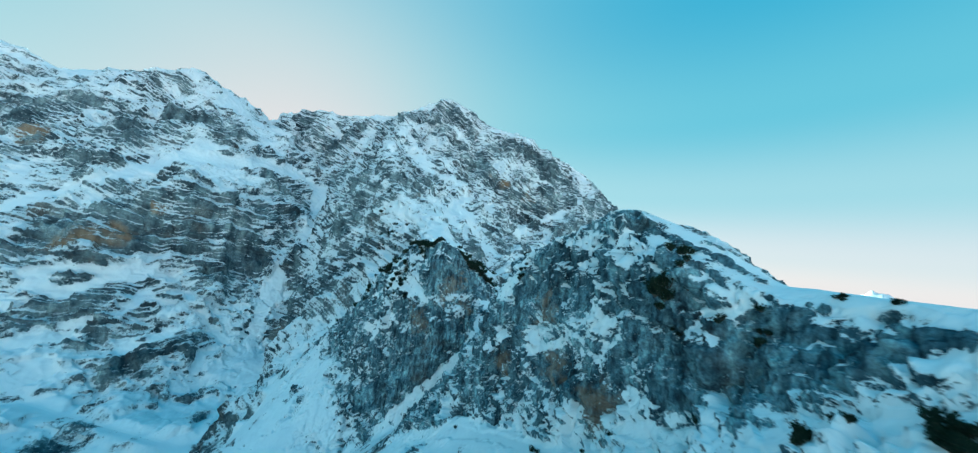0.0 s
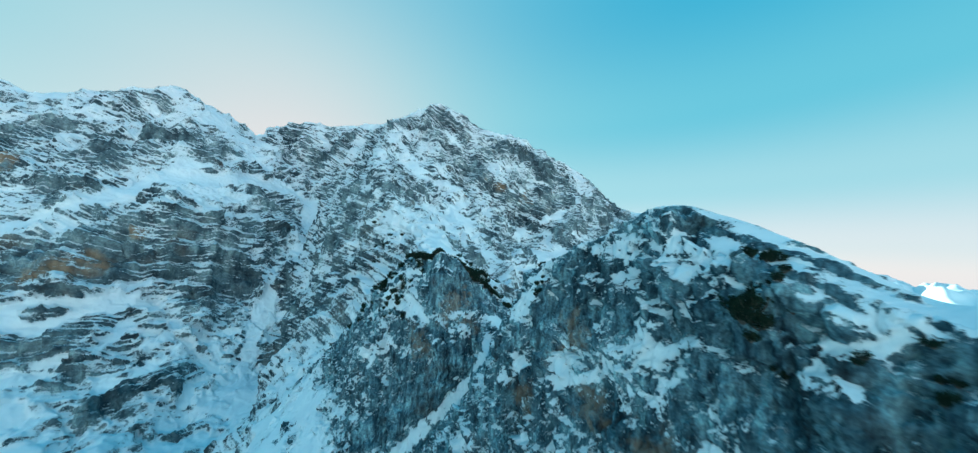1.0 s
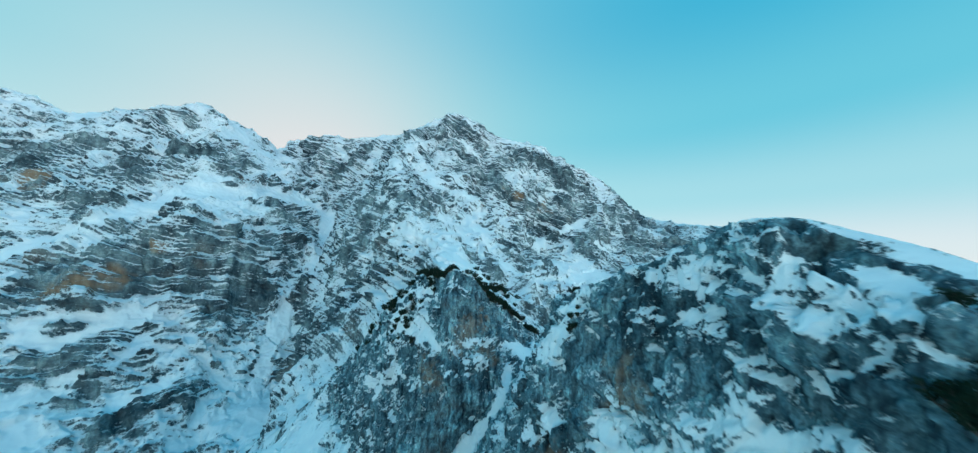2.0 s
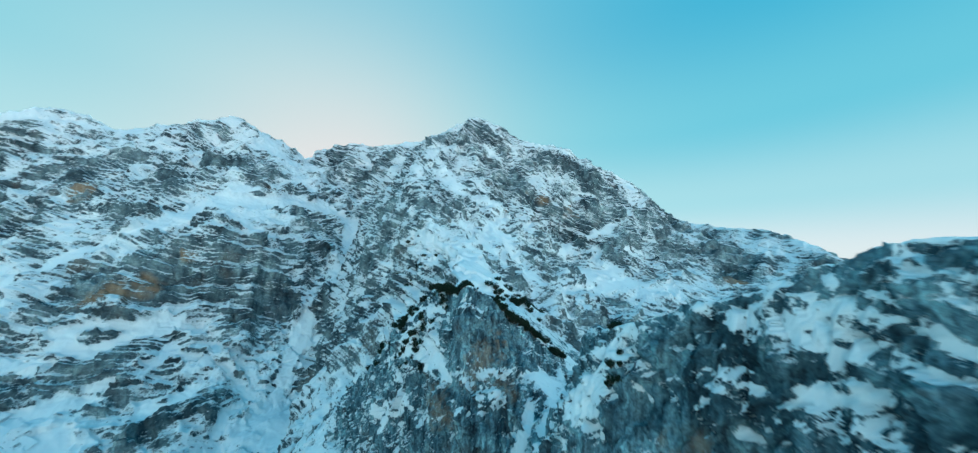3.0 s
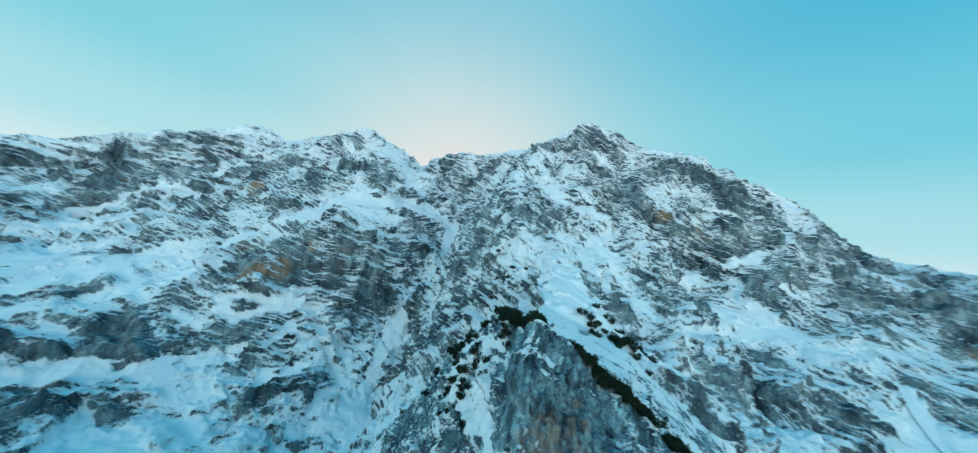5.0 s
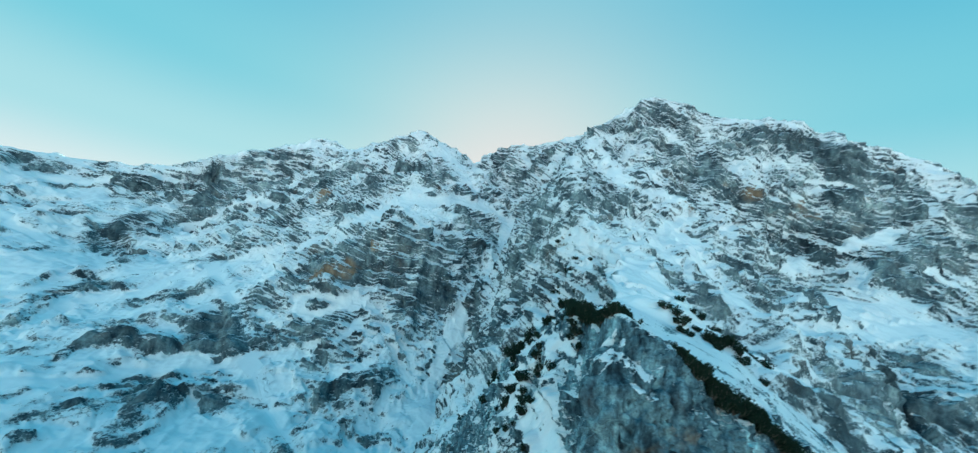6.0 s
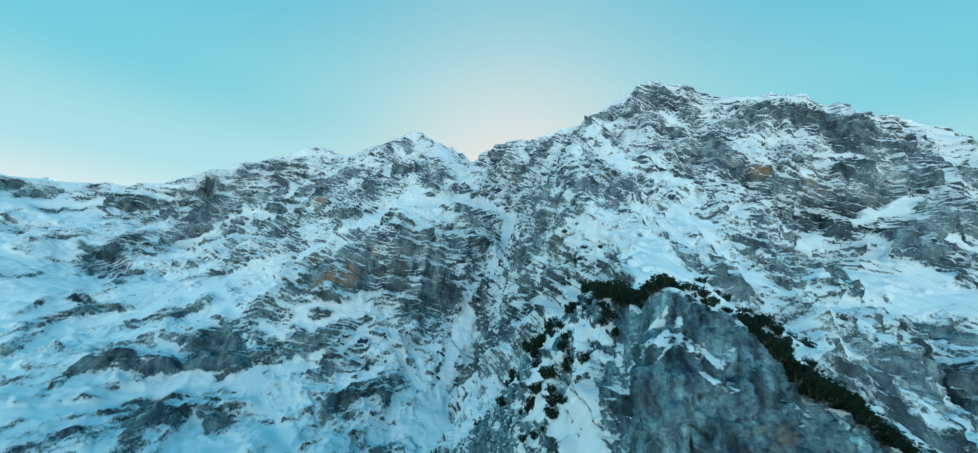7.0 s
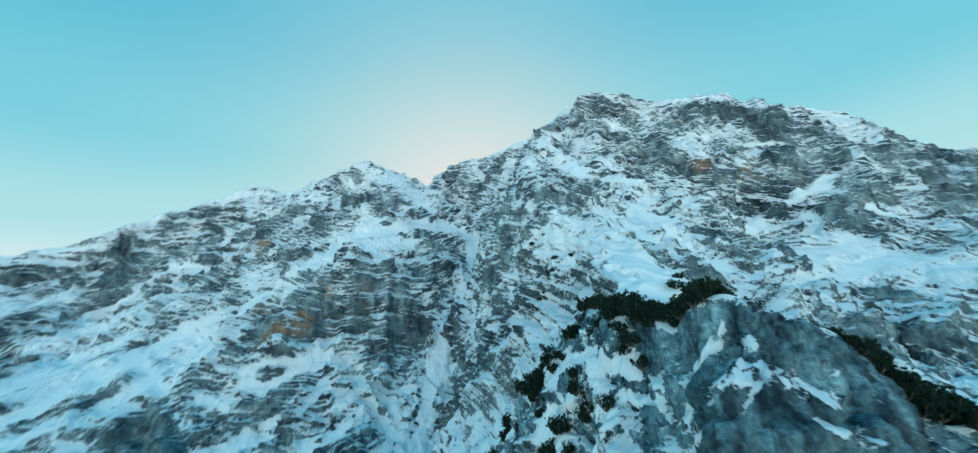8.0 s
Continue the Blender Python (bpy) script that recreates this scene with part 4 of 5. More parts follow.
def blocks(p, size, seed):
    """Angular blocks: each cell of the rock stands out by its own amount and tilts its own way."""
    r = np.random.RandomState(seed)
    perm = r.permutation(256)
    spot, lean, out = r.rand(256, 3), r.normal(size=(256, 3)), r.uniform(-1, 1, 256)
    q = [c / size for c in p]
    base = [np.floor(c).astype(np.int64) for c in q]
    best, value = np.full(q[0].shape, 1e9), np.zeros(q[0].shape)
    for a in (-1, 0, 1):
        ha = perm[(base[0] + a) & 255]
        for b in (-1, 0, 1):
            hb = perm[(ha + base[1] + b) & 255]
            for c in (-1, 0, 1):
                h = perm[(hb + base[2] + c) & 255]
                dx, dy, dz = q[0] - base[0] - a - spot[h, 0], q[1] - base[1] - b - spot[h, 1], q[2] - base[2] - c - spot[h, 2]
                d = dx * dx + dy * dy + dz * dz
                closer = d < best
                best = np.where(closer, d, best)
                value = np.where(closer, out[h] * 0.6 + 0.45 * (lean[h, 0] * dx + lean[h, 1] * dy + lean[h, 2] * dz), value)
    return value


def beds(level):
    """Each bed stands out more towards its top, then steps back to a ledge."""
    f = level - np.floor(level)
    return np.where(f < 0.66, f / 0.66, (1 - f) / 0.34) - 0.5


def ledges(level):
    """Where a bed steps back: about 0.6 on the ledge, -0.4 on the riser."""
    f = level - np.floor(level)
    return smooth(0.52, 0.68, f) * smooth(1.0, 0.9, f) - 0.4


def far_from(x, y, z, lines):
    """Distance to the nearest of some lines."""
    best = np.full(x.shape, 1e9)
    for line in lines:
        for (ax, ay, az), (bx, by, bz) in zip(line, line[1:]):
            dx, dy, dz = bx - ax, by - ay, bz - az
            f = np.clip(((x - ax) * dx + (y - ay) * dy) / (dx * dx + dy * dy), 0, 1)
            best = np.minimum(best, np.sqrt((x - ax - f * dx) ** 2 + (y - ay - f * dy) ** 2 + (z - az - f * dz) ** 2))
    return best


def stroked(q, strokes):
    """1 within broad strokes laid over the land, fading to 0 past their edges."""
    best = np.zeros(q[0].shape)
    for stroke in strokes:
        pairs = list(zip(stroke, stroke[1:])) or [(stroke[0], stroke[0])]
        for a, b in pairs:
            wide = 1.4 * max(a[3], b[3])
            box = np.ones(q[0].shape, bool)
            for k in range(3):
                box &= (q[k] > min(a[k], b[k]) - wide) & (q[k] < max(a[k], b[k]) + wide)
            if not box.any():
                continue
            x, y, z = (c[box] for c in q)
            dx, dy, dz = b[0] - a[0], b[1] - a[1], b[2] - a[2]
            f = np.clip(((x - a[0]) * dx + (y - a[1]) * dy + (z - a[2]) * dz) / max(dx * dx + dy * dy + dz * dz, 1e-6), 0, 1)
            d = np.sqrt((x - a[0] - f * dx) ** 2 + (y - a[1] - f * dy) ** 2 + (z - a[2] - f * dz) ** 2) / (a[3] + (b[3] - a[3]) * f)
            best[box] = np.maximum(best[box], smooth(1.3, 0.75, d))
    return best


def normals(p):
    du, dv = np.gradient(p, axis=1), np.gradient(p, axis=2)
    n = np.cross(du, dv, axis=0)
    return n / np.maximum(np.linalg.norm(n, axis=0), 1e-9)


def relief_mesh(name, origin, heading, along, across, cell, near, mat, white, holes=(), split=True):
    """A patch of the land, drawn in rows that follow the fall of the ground evenly, with beds, gullies, flutes, snow and stains. white: the share of it that snow covers."""
    hx, hy = math.sin(radians(heading)), math.cos(radians(heading))      # the way along which a row runs
    s = np.arange(along[0], along[1] + cell / 2, cell)
    r = np.linspace(across[0], across[1], int((across[1] - across[0]) / (cell * 0.4)) + 2)
    S, Q = np.meshgrid(s, r, indexing="ij")
    z = lie(origin[0] + hy * S + hx * Q, origin[1] - hx * S + hy * Q)
    step = np.hypot(np.diff(z, axis=1), r[1] - r[0])
    arc = np.concatenate([np.zeros((len(s), 1)), np.cumsum(step, axis=1)], 1)
    count = int(arc[:, -1].mean() / cell) + 2
    rows = np.stack([np.interp(np.linspace(0, a[-1], count), a, r) for a in arc])
    rows = np.stack([blurred(rows, 3)])[0]
    rows[:, 0], rows[:, -1] = r[0], r[-1]
    S = np.repeat(s[:, None], count, 1)
    x, y = origin[0] + hy * S + hx * rows, origin[1] - hx * S + hy * rows
    z = lie(x, y)
    p = np.stack([x, y, z])
    n = normals(np.stack([blurred(c, 4 if near else 3) for c in p]))
    n = n * np.where(n[2] < 0, -1, 1)
    steep = blurred(np.sqrt(np.maximum(1 / np.maximum(n[2], 0.05) ** 2 - 1, 0)), 4)
    inside = np.minimum(np.minimum(S - s[0], s[-1] - S), np.minimum(rows - r[0], r[-1] - rows))
    fade = smooth(0, 10 * cell, inside)
    for (ox, oy), turn, (s0, s1), (r0, r1) in holes:                     # lie flat where a finer patch takes over
        wx, wy = math.sin(radians(turn)), math.cos(radians(turn))
        ls, lr = (x - ox) * wy - (y - oy) * wx, (x - ox) * wx + (y - oy) * wy
        beyond = np.maximum(np.maximum(s0 - ls, ls - s1), np.maximum(r0 - lr, lr - r1))
        fade = fade * smooth(0, min(7 * cell, 16), beyond)
    wander = [c + (0.9 if near else 6.5) * fbm3(p, 4.0 if near else 24.0, 4, 261 + 4 * k, 0.62) for k, c in enumerate(p)]
    white_field, cliff = stroked(wander, SNOW_STROKES[near]), stroked(wander, ROCK_STROKES[near])
    cliff, dusted = cliff * (1 - white_field), stroked(wander, DUSTED_STROKES[near]) * (1 - white_field)
    if near:
        bare = smooth(0.72, 1.2, steep + fbm3(p, 12, 4, 52) * 0.4)
        warp = fbm3(p, 16, 3, 41) * 3.0
        level = z + 0.30 * x - 0.42 * y + warp
        hold = smooth(-0.35, 0.35, fbm3(p, 13, 3, 121))
        laid = (x + fbm3(p, 8, 2, 411) * 1.5, y + fbm3(p, 8, 2, 413) * 1.5, level * 0.45)
        d = bare * ((0.3 - np.abs(fbm3(p, 13, 3, 61, 0.5, 0.5))) * 1.4 + fbm3(p, 11, 3, 71) * 1.3 + blocks(laid, 6.5, 401) * 1.8 + blocks(laid, 2.4, 403) * 0.75 + hold * beds(level / 7.5) * 1.3 + (0.3 + 0.7 * hold) * beds(level / 2.7 + fbm3(p, 7, 2, 83)) * 0.6)
        d = d + (1 - bare) * fbm3(p, 16, 3, 75) * 0.6
        crack = np.abs(fbm3(p, 6.5, 3, 131, 0.5, 0.3))
        slab = np.abs(fbm3(p, 9, 2, 135, 0.5, 1.6))
        d = d - bare * (1.3 * np.exp(-(crack / 0.08) ** 2) + 0.7 * np.exp(-(slab / 0.06) ** 2))
        fine = fbm3(p, 1.9, 3, 91) * 0.25 + blocks(laid, 1.1, 405) * 0.35 + beds(level / 1.0 + 2 * fbm3(p, 3, 2, 95)) * 0.22
        shelf = 0.28 * hold * ledges(level / 7.5) + 0.25 * ledges(level / 2.7 + fbm3(p, 7, 2, 83))
        shelf = shelf + dusted * (1.3 * fbm3(p, 1.8, 3, 289, 0.65, 0.4) + 0.9)
        bias, hang, patch, size = 0.52, 1.1, 0.75, 6.0
    else:
        bare = smooth(0.15, 1.1, 0.8 * steep + 0.15 + fbm3(p, 75, 5, 152, 0.6) * 0.6)
        warp = fbm3(p, 120, 2, 141) * 9
        level = z + 0.05 * x + 0.42 * 40 * np.log1p(np.exp((x + 200 + 0.4 * (y - 430)) / 40)) + warp      # flat in the west, dipping in the east
        hold = smooth(-0.45, 0.25, fbm3(p, 60, 3, 221))
        thick, middling, thin = level / 21 + 0.3 * fbm3(p, 60, 2, 181), level / 8.5 + 0.4 * fbm3(p, 45, 3, 183), level / 3.4 + 0.45 * fbm3(p, 26, 3, 195)
        massive = np.maximum(dusted, smooth(-335, -280, x) * smooth(-95, -150, x) * smooth(560, 500, y))      # the spur's wall shows no beds
        laid = (x + fbm3(p, 30, 2, 411) * 7, y + fbm3(p, 30, 2, 413) * 7, level * 1.3)
        d = (0.3 + 0.7 * bare) * ((ridged(x, y, 95, 5, 161, 0.55) - 0.45) * 21 + (ridged(x, y, 34, 4, 165, 0.55) - 0.45) * 9.5 + fbm3(p, 40, 4, 171) * 5.0 + blocks(laid, 24, 421) * 3.5 + blocks(laid, 9, 423) * 1.3)
        d = d + (0.25 + 0.75 * bare) * (1 - 0.8 * massive) * (hold * beds(thick) * 8.0 + (0.5 + 0.5 * hold) * beds(middling) * 2.3)
        fine = fbm3(p, 7, 3, 191) * 0.8 + beds(thin) * 1.4 * (1 - 0.8 * massive) + massive * blocks(p, 3.5, 425) * 0.9
        often = smooth(-0.5, 0.5, fbm3(p, 26, 3, 225, 0.6))
        shelf = 0.25 * hold * ledges(thick) + 0.32 * often * ledges(middling) + 0.42 * (1 - 0.5 * often) * ledges(thin)
        shelf = shelf * (0.3 + 1.0 * smooth(-0.3, 0.45, fbm3(p, 15, 3, 285, 0.6))) * (1 + 0.25 * cliff) * (1 - 0.85 * massive) + 0.42 * fbm3(p, 26, 4, 287, 0.6, 0.4) + massive * (0.6 * fbm3(p, 8, 3, 289, 0.65) - 0.15) + 0.22 * smooth(370, 520, z)
        bias, hang, patch, size = 0.60, 1.0, 0.7, 50.0
    d = d * (1 - 0.7 * white_field) + (0.7 if near else 4.0) * (cliff - 0.6 * white_field)
    if near:
        fade = fade * (0.5 + 0.5 * smooth(0.5, 5.0, far_from(x, y, z, (RIDGE_CREST, TOWER_CREST)))) * (0.4 + 0.6 * smooth(0.3, 3.0, far_from(x, y, z, (RIDGE_EDGE,))))
    else:
        fade = fade * (0.5 + 0.5 * smooth(4, 40, far_from(x, y, z, (CREST_EAST, CREST_WEST))))
    p = p + n * (d * fade)
    lay = normals(p)[2]
    patches = fbm3(p, size, 5, 231, 0.58) * patch
    spread = [c + 2.2 * (w - c) for c, w in zip(p, wander)] if near else wander
    for fields, amount in ((NEAR_SNOW, 1.2), (NEAR_BARE, -0.6)) if near else ((FAR_SNOW, 0.95), (FAR_BARE, -0.58)):
        swell, grow = np.zeros_like(x), 1.5 if near and amount > 0 else 1.0
        for sx, sy, sz, rad in fields:
            swell = np.maximum(swell, np.exp(-(((spread[0] - sx) ** 2 + (spread[1] - sy) ** 2 + (spread[2] - sz) ** 2) / (rad * rad * grow)) ** 1.5))
        patches = patches + amount * swell * (1 - np.maximum(white_field, cliff))
    patches = patches * (1 - 0.7 * dusted) + ((1.3 if near else 1.6) + 0.7 * fbm3(p, size * 0.5, 3, 281)) * white_field - (0.85 if near else 0.54) * cliff
    ease = bias + (0.5 - bare) * 0.6 + (n[2] - 0.6) * 0.5 + patches + shelf * np.clip(bare, 0.35, 1)
    drift = ease + (blurred(lay, 1) - n[2]) * hang
    p = p + n * (fine * fade * (1 - 0.85 * white_field) * (0.12 + 0.88 * np.clip(bare, 0.25, 1) * smooth(1.25, 0.55, drift)))
    face = normals(p)[2]
    snow = ease + (face - n[2]) * hang
    snow = np.clip(snow - np.quantile(snow[::3, ::3], 1 - white) + 0.5, -0.6, 1.6)
    ochre = np.zeros_like(x)
    for sx, sy, sz, rad in STAINS:
        ochre = np.maximum(ochre, 1.2 - ((p[0] - sx) ** 2 + (p[1] - sy) ** 2 + ((p[2] - sz) * 1.1) ** 2) / (rad * rad))
    ochre = np.clip(ochre + fbm3(p, 17.0 if not near else 2.8, 3, 241) * 0.9 - 0.3, 0, 0.9) * (ochre > 0) + 0.45 * np.clip(fbm3(p, 40.0 if not near else 11.0, 4, 251) - 0.4, 0, 1)
    rows_n, cols_n = x.shape
    idx = np.arange(rows_n * cols_n).reshape(rows_n, cols_n)
    quads = np.stack([idx[:-1, :-1], idx[1:, :-1], idx[1:, 1:], idx[:-1, 1:]], -1).reshape(-1, 4)
    if holes:                                                            # leave room for the finer patches
        cx, cy = x.ravel()[quads].mean(1), y.ravel()[quads].mean(1)
        keep = np.ones(len(quads), bool)
        for (ox, oy), turn, (s0, s1), (r0, r1) in holes:
            wx, wy = math.sin(radians(turn)), math.cos(radians(turn))
            ls, lr = (cx - ox) * wy - (cy - oy) * wx, (cx - ox) * wx + (cy - oy) * wy
            gap = 1.0 * cell + 1.2
            keep &= ~((ls > s0 + gap) & (ls < s1 - gap) & (lr > r0 + gap) & (lr < r1 - gap))
        quads = quads[keep]
    shade = normals(p).reshape(3, -1).T
    white_face = snow.ravel()[quads].mean(1) > 0.62

    def piece(title, faces):
        used = np.unique(faces)
        remap = np.zeros(rows_n * cols_n, np.int64)
        remap[used] = np.arange(len(used))
        faces = remap[faces]
        me = bpy.data.meshes.new(title)
        me.vertices.add(len(used))
        me.vertices.foreach_set("co", p.reshape(3, -1).T[used].astype(np.float32).ravel())
        me.loops.add(len(faces) * 4)
        me.loops.foreach_set("vertex_index", faces.astype(np.int32).ravel())
        me.polygons.add(len(faces))
        me.polygons.foreach_set("loop_start", np.arange(0, len(faces) * 4, 4, dtype=np.int32))
        me.polygons.foreach_set("use_smooth", np.ones(len(faces), bool))
        me.update()
        for label, data in (("snow_cover", snow), ("ochre", ochre), ("bedding", level)):
            at = me.attributes.new(label, "FLOAT", "POINT")
            at.data.foreach_set("value", data.ravel()[used].astype(np.float32))
        me.normals_split_custom_set_from_vertices(shade[used].astype(np.float32))
        me.materials.append(mat)
        return new(title, me)

    if not split:
        return piece(name, quads), p, snow
    rock = piece(name, quads[~white_face])
    cover = piece("snow_cover", quads[white_face])
    cover.parent = rock
    tagged(cover, "wind-packed snow lying on the rock")
    return rock, p, snow


RIDGE_AREA = ((30, 72), 62.8, (-82, 74), (-48, 46))
TOWER_AREA = ((0, 0), 0, (-114, 72), (132, 262))
FACES = (("summit_face", ((0, 0), 0, (-600, 215), (240, 760)), 1.0, 0.75), ("west_face", ((0, 0), 0, (-1010, -592), (-40, 560)), 1.9, 0.86),
         ("lower_slope", ((0, 0), 0, (-600, -108), (40, 240)), 1.4, 0.79), ("east_shoulder", ((0, 0), 0, (207, 560), (380, 1010)), 2.0, 0.61))
ridge_face, ridge_p, _ = relief_mesh("rock_face", *RIDGE_AREA, 0.32, True, NEAR_ROCK, 0.62)
rock_ridge = tagged(new("rock_ridge"), "grey fluted limestone ridge with snow on its ledges", "rock ridge")
ridge_face.parent = rock_ridge
tower_face, tower_p, _ = relief_mesh("rock_face", *TOWER_AREA, 0.36, True, NEAR_ROCK, 0.7, (RIDGE_AREA,))
rock_buttress = tagged(new("rock_buttress"), "pointed grey limestone buttress with ochre stain and snowy flank", "rock buttress")
tower_face.parent = rock_buttress
mountain = tagged(new("mountain"), "steep bedded limestone mountain dusted with snow under a summit crest", "mountain")
far_p = {}
for part_name, area, cell, white in FACES:
    ob, far_p[part_name], _ = relief_mesh(part_name, *area, cell, False, FAR_ROCK, white, (RIDGE_AREA, TOWER_AREA))
    ob.parent = mountain
ground, _, _ = relief_mesh("ground", (0, 0), 0, (-1900, 1500), (-900, 1500), 7.0, False, FAR_ROCK, 0.75, (RIDGE_AREA, TOWER_AREA) + tuple(f[1] for f in FACES), False)
tagged(ground, "snow-covered alpine slopes with bands of grey rock", "ground", kind="structure")


# ---- mountains across the valley, and an unseen ring that bounces sunlight ----
def far_mountain(x, y, width, height, seed):
    """A snowy mountain on the far side of the valley, with ridges running down from its top."""
    n = 90
    u = np.linspace(-1, 1, n)
    a, b = np.meshgrid(u, u)
    px, py = a * width, b * width * 0.7
    d = np.hypot(a, b)
    body = np.clip(1 - d, 0, 1)
    crag = ridged(px + seed * 991, py - seed * 577, width * 0.8, 6, 300 + seed, 0.52)
    z = height * (body ** 0.9) * (0.45 + 0.75 * crag) - 60 * smooth(0.75, 1, d)
    verts = np.stack([px, py, z], -1).reshape(-1, 3)
    idx = np.arange(n * n).reshape(n, n)
    quads = np.stack([idx[:-1, :-1], idx[:-1, 1:], idx[1:, 1:], idx[1:, :-1]], -1).reshape(-1, 4)
    me = bpy.data.meshes.new("far_mountain")
    me.from_pydata(verts.tolist(), [], quads.tolist())
    me.polygons.foreach_set("use_smooth", np.ones(len(quads), bool))
    me.materials.append(DISTANT)
    ob = new("far_mountain", me)
    ob.matrix_world = pose(x, y, 0, 0, 0, seed * 53)
    return tagged(ob, "distant snow-covered mountain in sunlight, one of a ring partly added for bounce light", "mountain", "far mountains")


def distant_material():
    m, n, l, bsdf = material("distant_snow_and_rock")
    geo = n.new("ShaderNodeNewGeometry")
    split = n.new("ShaderNodeSeparateXYZ")
    l.new(geo.outputs["Normal"], split.inputs[0])
    grain = noise_tex(n, l, geo.outputs["Position"], 0.012, 8, 0.65)
    flat = calc(n, l, "ADD", split.outputs["Z"], calc(n, l, "MULTIPLY", calc(n, l, "SUBTRACT", grain, 0.5), 0.9))
    l.new(ramp(n, l, flat, [(0.34, (0.2, 0.2, 0.2)), (0.46, (0.82, 0.84, 0.87))]), bsdf.inputs["Base Color"])
    bsdf.inputs["Roughness"].default_value = 0.8
    return m


DISTANT = distant_material()
plain = bpy.data.meshes.new("valley_floor")
plain.from_pydata([(-7000, -7000, 30), (7000, -7000, 30), (7000, 7000, 30), (-7000, 7000, 30)], [], [(0, 1, 2, 3)])
plain.materials.append(DISTANT)
tagged(new("valley_floor", plain), "wide snow-covered valley floor reaching the horizon", "ground", kind="structure")
# those beside and behind the camera are unseen, added to throw sunlight back
for bearing, away, width, height, seed in ((49, 4100, 700, 330, 1), (58, 3900, 800, 430, 2), (68, 3400, 900, 700, 3), (84, 2900, 1100, 1000, 4), (104, 2600, 1200, 1150, 5), (126, 2500, 1200, 1250, 6), (148, 2450, 1250, 1300, 7), (170, 2500, 1250, 1250, 8), (192, 2600, 1200, 1200, 9), (214, 2700, 1200, 1100, 10), (236, 2800, 1100, 1000, 11), (42, 4300, 600, 300, 12)):
    far_mountain(away * math.sin(radians(bearing)), away * math.cos(radians(bearing)), width, height, seed)


# ---- dwarf pines ----
def needle_material():
    m, n, l, bsdf = material("dark_pine_needles")
    info = n.new("ShaderNodeObjectInfo")
    pos = n.new("ShaderNodeNewGeometry").outputs["Position"]
    grain = noise_tex(n, l, pos, 1.3, 4, 0.6)
    green = ramp(n, l, grain, [(0.3, (0.012, 0.024, 0.016)), (0.55, (0.022, 0.040, 0.024)), (0.8, (0.045, 0.060, 0.034))])
    l.new(mix(n, l, calc(n, l, "MULTIPLY", info.outputs["Random"], 0.4), green, (0.02, 0.035, 0.02)), bsdf.inputs["Base Color"])
    bsdf.inputs["Roughness"].default_value = 0.75
    bsdf.inputs["Specular IOR Level"].default_value = 0.2
    return m


def bark_material():
    m, n, l, bsdf = material("grey_brown_bark")
    pos = n.new("ShaderNodeTexCoord").outputs["Object"]
    grain = noise_tex(n, l, mapped(n, l, pos, (30, 30, 6)), 1.0, 5, 0.6)
    l.new(ramp(n, l, grain, [(0.35, (0.05, 0.04, 0.032)), (0.65, (0.16, 0.13, 0.105))]), bsdf.inputs["Base Color"])
    bsdf.inputs["Roughness"].default_value = 0.9
    return m


NEEDLES, BARK = needle_material(), bark_material()


def part(name, bm, mat, parent, label=""):
    me = bpy.data.meshes.new(name)
    bm.to_mesh(me)
    bm.free()
    me.materials.append(mat)
    ob = new(name, me)
    ob.parent = parent
    if label:
        tagged(ob, label)
    return ob


def tube(bm, pts, radii, sides=5):
    rings = []
    for i, (p, r) in enumerate(zip(pts, radii)):
        way = (pts[min(i + 1, len(pts) - 1)] - pts[max(i - 1, 0)]).normalized()
        q = way.to_track_quat("Z", "Y")
        rings.append([bm.verts.new(p + q @ Vector((math.cos(a) * r, math.sin(a) * r, 0))) for a in (2 * math.pi * k / sides for k in range(sides))])
    for a, b in zip(rings, rings[1:]):
        for k in range(sides):
            bm.faces.new((a[k], a[(k + 1) % sides], b[(k + 1) % sides], b[k]))
    bm.faces.new(rings[-1])


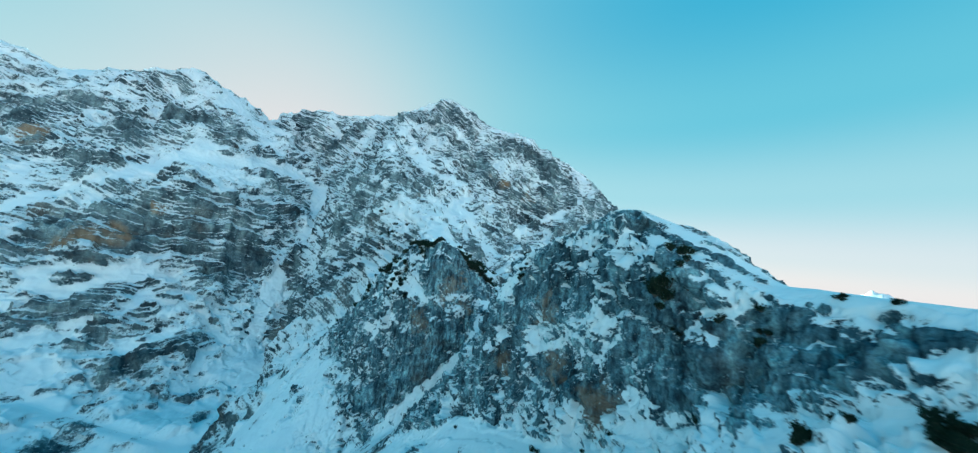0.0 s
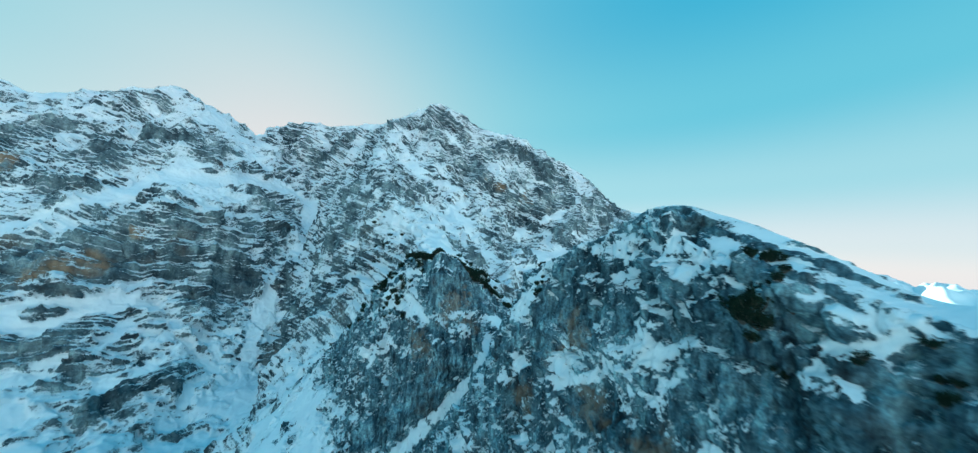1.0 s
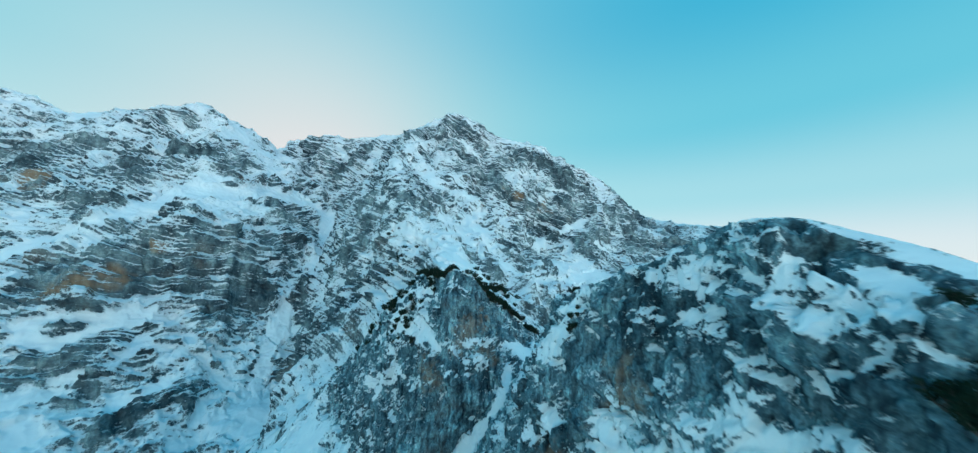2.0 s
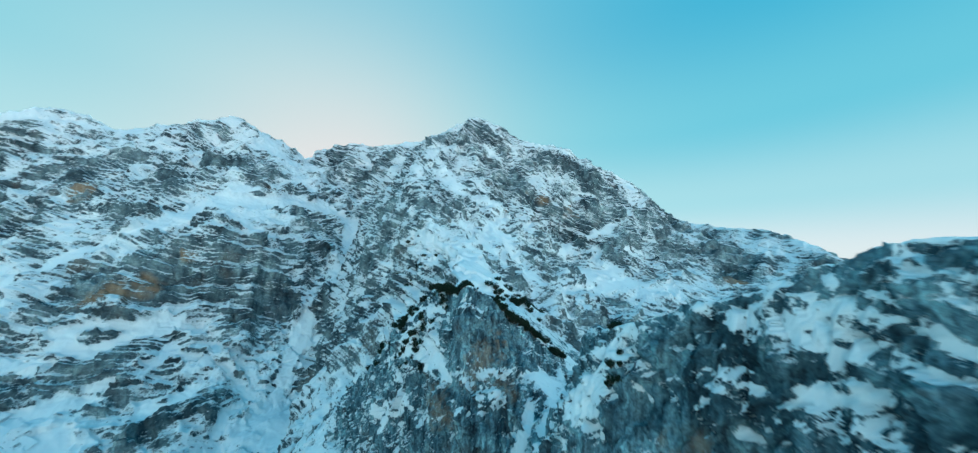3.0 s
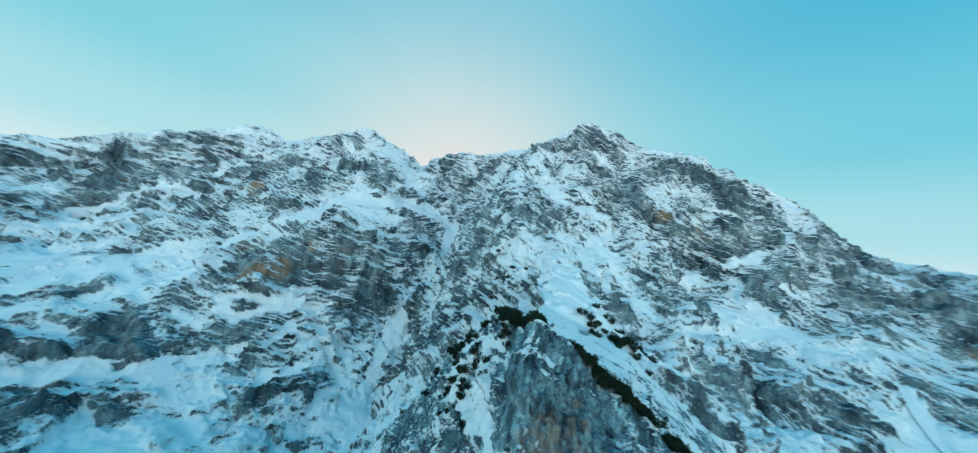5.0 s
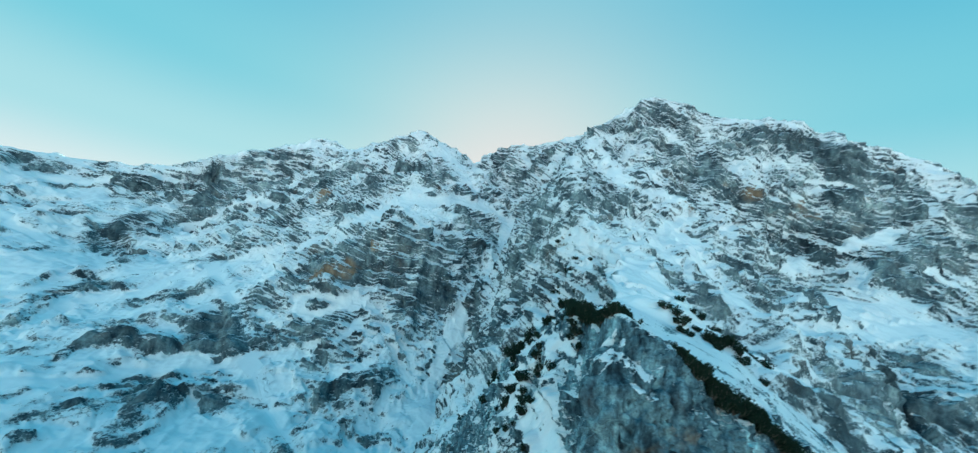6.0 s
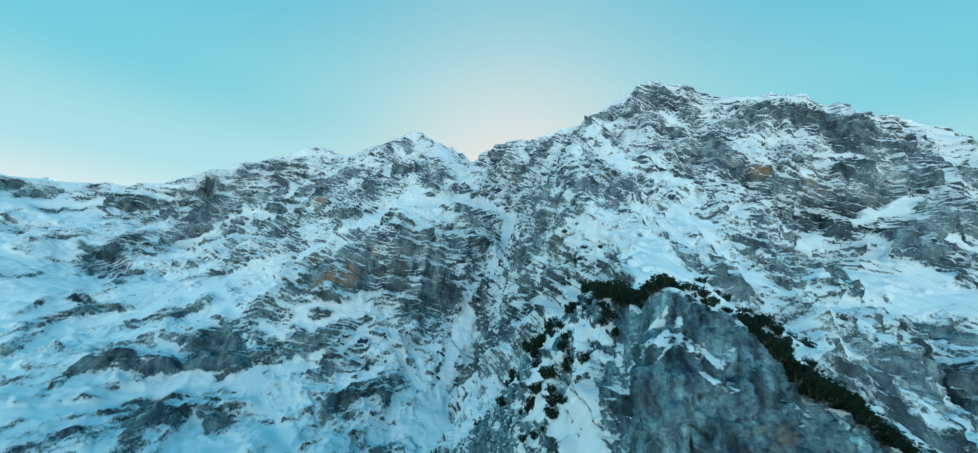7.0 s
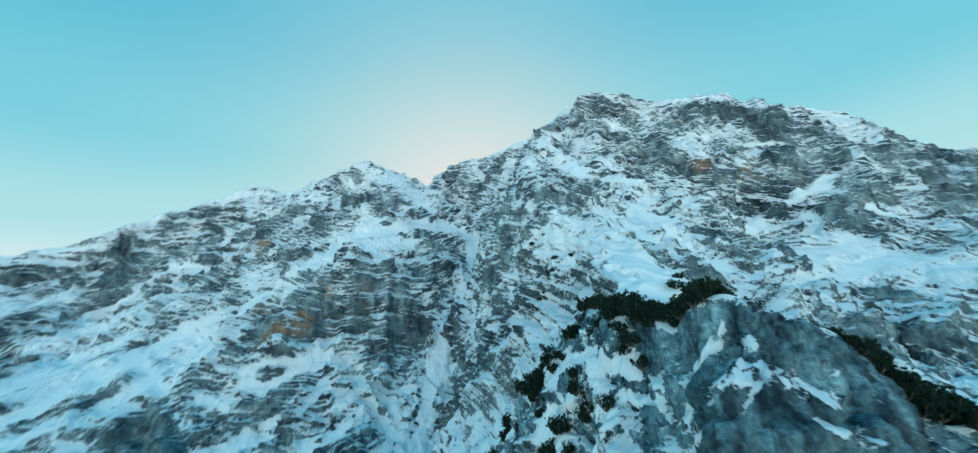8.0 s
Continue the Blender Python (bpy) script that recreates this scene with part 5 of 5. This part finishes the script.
def dwarf_pine(seed, wide, tall):
    """A low mountain pine: limbs that creep out and turn up, each with many tufts of needles."""
    rnd = random.Random(seed)
    root = new("dwarf_pine")
    wood, crown = bmesh.new(), bmesh.new()
    for limb in range(13):
        turn, reach = rnd.uniform(0, 6.283), rnd.uniform(0.25, 1.0)
        out = Vector((math.cos(turn), math.sin(turn), 0))
        top = tall * (1.05 - 0.45 * reach) * rnd.uniform(0.75, 1.15)
        pts = [Vector((0, 0, -0.3)) + out * 0.05, out * (reach * wide * 0.3) + Vector((0, 0, top * 0.22)), out * (reach * wide * 0.42) + Vector((0, 0, top * 0.6)), out * (reach * wide * 0.47) + Vector((0, 0, top))]
        tube(wood, pts, (0.09, 0.07, 0.045, 0.015))
        for _ in range(17):
            f = rnd.uniform(0.25, 1.0)
            k = min(int(f * 3), 2)
            base = pts[k].lerp(pts[k + 1], f * 3 - k) + Vector((rnd.gauss(0, 0.16), rnd.gauss(0, 0.16), rnd.gauss(0, 0.10))) * (wide / 2.4)
            lean = (base - Vector((0, 0, tall * 0.1))).normalized() * 0.5 + Vector((rnd.gauss(0, 0.35), rnd.gauss(0, 0.35), 0.9))
            lean.normalize()
            q = lean.to_track_quat("Z", "Y")
            size = rnd.uniform(0.20, 0.36) * (wide / 2.4) ** 0.5
            for b in range(8):
                a = 2 * math.pi * b / 8 + rnd.uniform(-0.3, 0.3)
                side = Vector((math.cos(a + 1.57), math.sin(a + 1.57), 0)) * 0.042
                tip = Vector((math.cos(a) * 0.55, math.sin(a) * 0.55, 0.85)) * size
                mid = Vector((math.cos(a) * 0.32, math.sin(a) * 0.32, 0.4)) * size
                v = [crown.verts.new(base + q @ c) for c in (Vector((0, 0, -0.05)), mid - side, tip, mid + side)]
                crown.faces.new(v)
    part("trunk", wood, BARK, root, "creeping grey-brown limbs")
    part("crown", crown, NEEDLES, root)
    return tagged(root, "low dark green dwarf pine rooted in snowy rock", "shrub", "dwarf pines")


PINES = [dwarf_pine(5, 2.6, 1.7), dwarf_pine(6, 3.2, 2.1), dwarf_pine(7, 2.2, 1.4)]
placed = [False] * len(PINES)
LAND = np.concatenate([a.reshape(3, -1).T for a in (ridge_p, tower_p, far_p["summit_face"])])
pine_rnd = random.Random(11)


def plant(x, y, size, high, z=None):
    """Sets a pine on the ground nearest to a place, or on the highest rock close by."""
    if z is None:
        z = float(lie(np.array([x]), np.array([y]))[0])
    near = LAND[(np.abs(LAND[:, 0] - x) < 4) & (np.abs(LAND[:, 1] - y) < 4)]
    if not len(near):
        return
    d = (near[:, 0] - x) ** 2 + (near[:, 1] - y) ** 2 + 0.15 * (near[:, 2] - z) ** 2
    spot = near[int(np.argmin(d))]
    if high:
        close = near[(near[:, 0] - x) ** 2 + (near[:, 1] - y) ** 2 < 1.4]
        spot = close[int(np.argmax(close[:, 2]))] if len(close) else spot
    k = pine_rnd.randrange(len(PINES))
    s = size * pine_rnd.uniform(0.75, 1.25)
    m = pose(spot[0], spot[1], spot[2] - 0.12 * s, pine_rnd.uniform(-8, 8), pine_rnd.uniform(-8, 8), pine_rnd.uniform(0, 360)) @ Matrix.Diagonal((s, s, s * pine_rnd.uniform(0.85, 1.15), 1))
    ob = PINES[k] if not placed[k] else copy_thing(PINES[k], m)
    placed[k] = True
    ob.matrix_basis = m


def plant_along(line, count, spread, size, high=False):
    """Pines scattered along a line on the plan."""
    for _ in range(count):
        f = pine_rnd.uniform(0, len(line) - 1.001)
        (ax, ay), (bx, by) = line[int(f)], line[int(f) + 1]
        t = f - int(f)
        plant(ax + (bx - ax) * t + pine_rnd.gauss(0, spread), ay + (by - ay) * t + pine_rnd.gauss(0, spread), size, high)


plant_along([(-49, 192), (-41, 184), (-37, 178), (-31, 173), (-26, 168)], 50, 1.4, 1.3, True)    # the buttress's crown, behind its point
plant_along([(-17, 168.5), (-13, 172.5), (-9, 176.5), (-4, 182), (4, 190), (12, 197)], 66, 0.9, 1.2, True)  # its far edge
plant_along([(-50, 188), (-58, 190), (-68, 195), (-80, 205), (-96, 216)], 22, 1.8, 1.5)         # its west rib
plant_along([(-44, 171), (-45, 167), (-52, 180), (-62, 182)], 16, 2.5, 1.1)                     # its snowy flank
for x, y, z, count, size in ((30.2, 57.4, 300.6, 11, 1.1), (34.4, 60.2, 307.4, 5, 0.8), (33, 55.7, 305.3, 4, 0.7), (38.2, 45.9, 298.8, 5, 0.6), (31.9, 56, 294, 3, 0.5), (35.5, 25, 295.1, 12, 0.75), (33.7, 31, 291.4, 5, 0.45),
                             (33, 32.7, 290, 4, 0.4), (31.5, 32.3, 288.6, 5, 0.5), (9.3, 103, 300, 6, 0.6), (11.6, 110, 305, 5, 0.55), (35.5, 50, 297, 2, 0.5), (13, 174, 273, 4, 1.2),  (44, 41, 304, 5, 0.3), (45, 36, 304, 4, 0.3)):
    for _ in range(count):                                                                      # clumps on the ridge
        plant(x + pine_rnd.gauss(0, size), y + pine_rnd.gauss(0, size), size, False, z + pine_rnd.gauss(0, size * 1.2))
for x, y, z, count in ((-75, 198, 267.5, 3), (-46.4, 168.3, 280.6, 3), (-42.4, 165.4, 278.4, 3), (-53.7, 174.2, 280.2, 2), (-70.3, 196.2, 276, 2), (-52.1, 186, 295.5, 2), (-48.8, 168.8, 277.4, 2), (-47.7, 187.4, 301.8, 3), (-50.2, 186.9, 298.6, 3), (-45, 180, 298.8, 3), (-42.3, 180.1, 302, 2), (-32.5, 172.6, 303.9, 3), (-60.1, 192.1, 290.8, 2), (-45.7, 173.1, 290.5, 3), (-37.8, 176.5, 303.5, 3), (-39.5, 176.2, 301.3, 2), (-55.6, 189.1, 294.3, 2), (-35.9, 173.7, 302.6, 2)):
    for _ in range(count):                                                                      # tufts on the buttress's snowy flank
        plant(x + pine_rnd.gauss(0, 1.6), y + pine_rnd.gauss(0, 1.6), pine_rnd.uniform(0.45, 1.1), False, z)
plant_along([(30, 47), (22, 66), (2, 100), (-12, 110)], 6, 1.8, 0.5)                           # the snow below it
plant_along([(-25, 315), (-10, 300), (-6, 272), (-20, 265), (-27, 272)], 36, 4.5, 1.9)          # the slope beyond the buttress
plant_along([(-28, 350), (-12, 358), (0, 338), (6, 315)], 4, 6.0, 1.0)
plant_along([(-140, 372), (-122, 350), (-112, 338), (-95, 330)], 20, 6.0, 1.8)                  # the spur
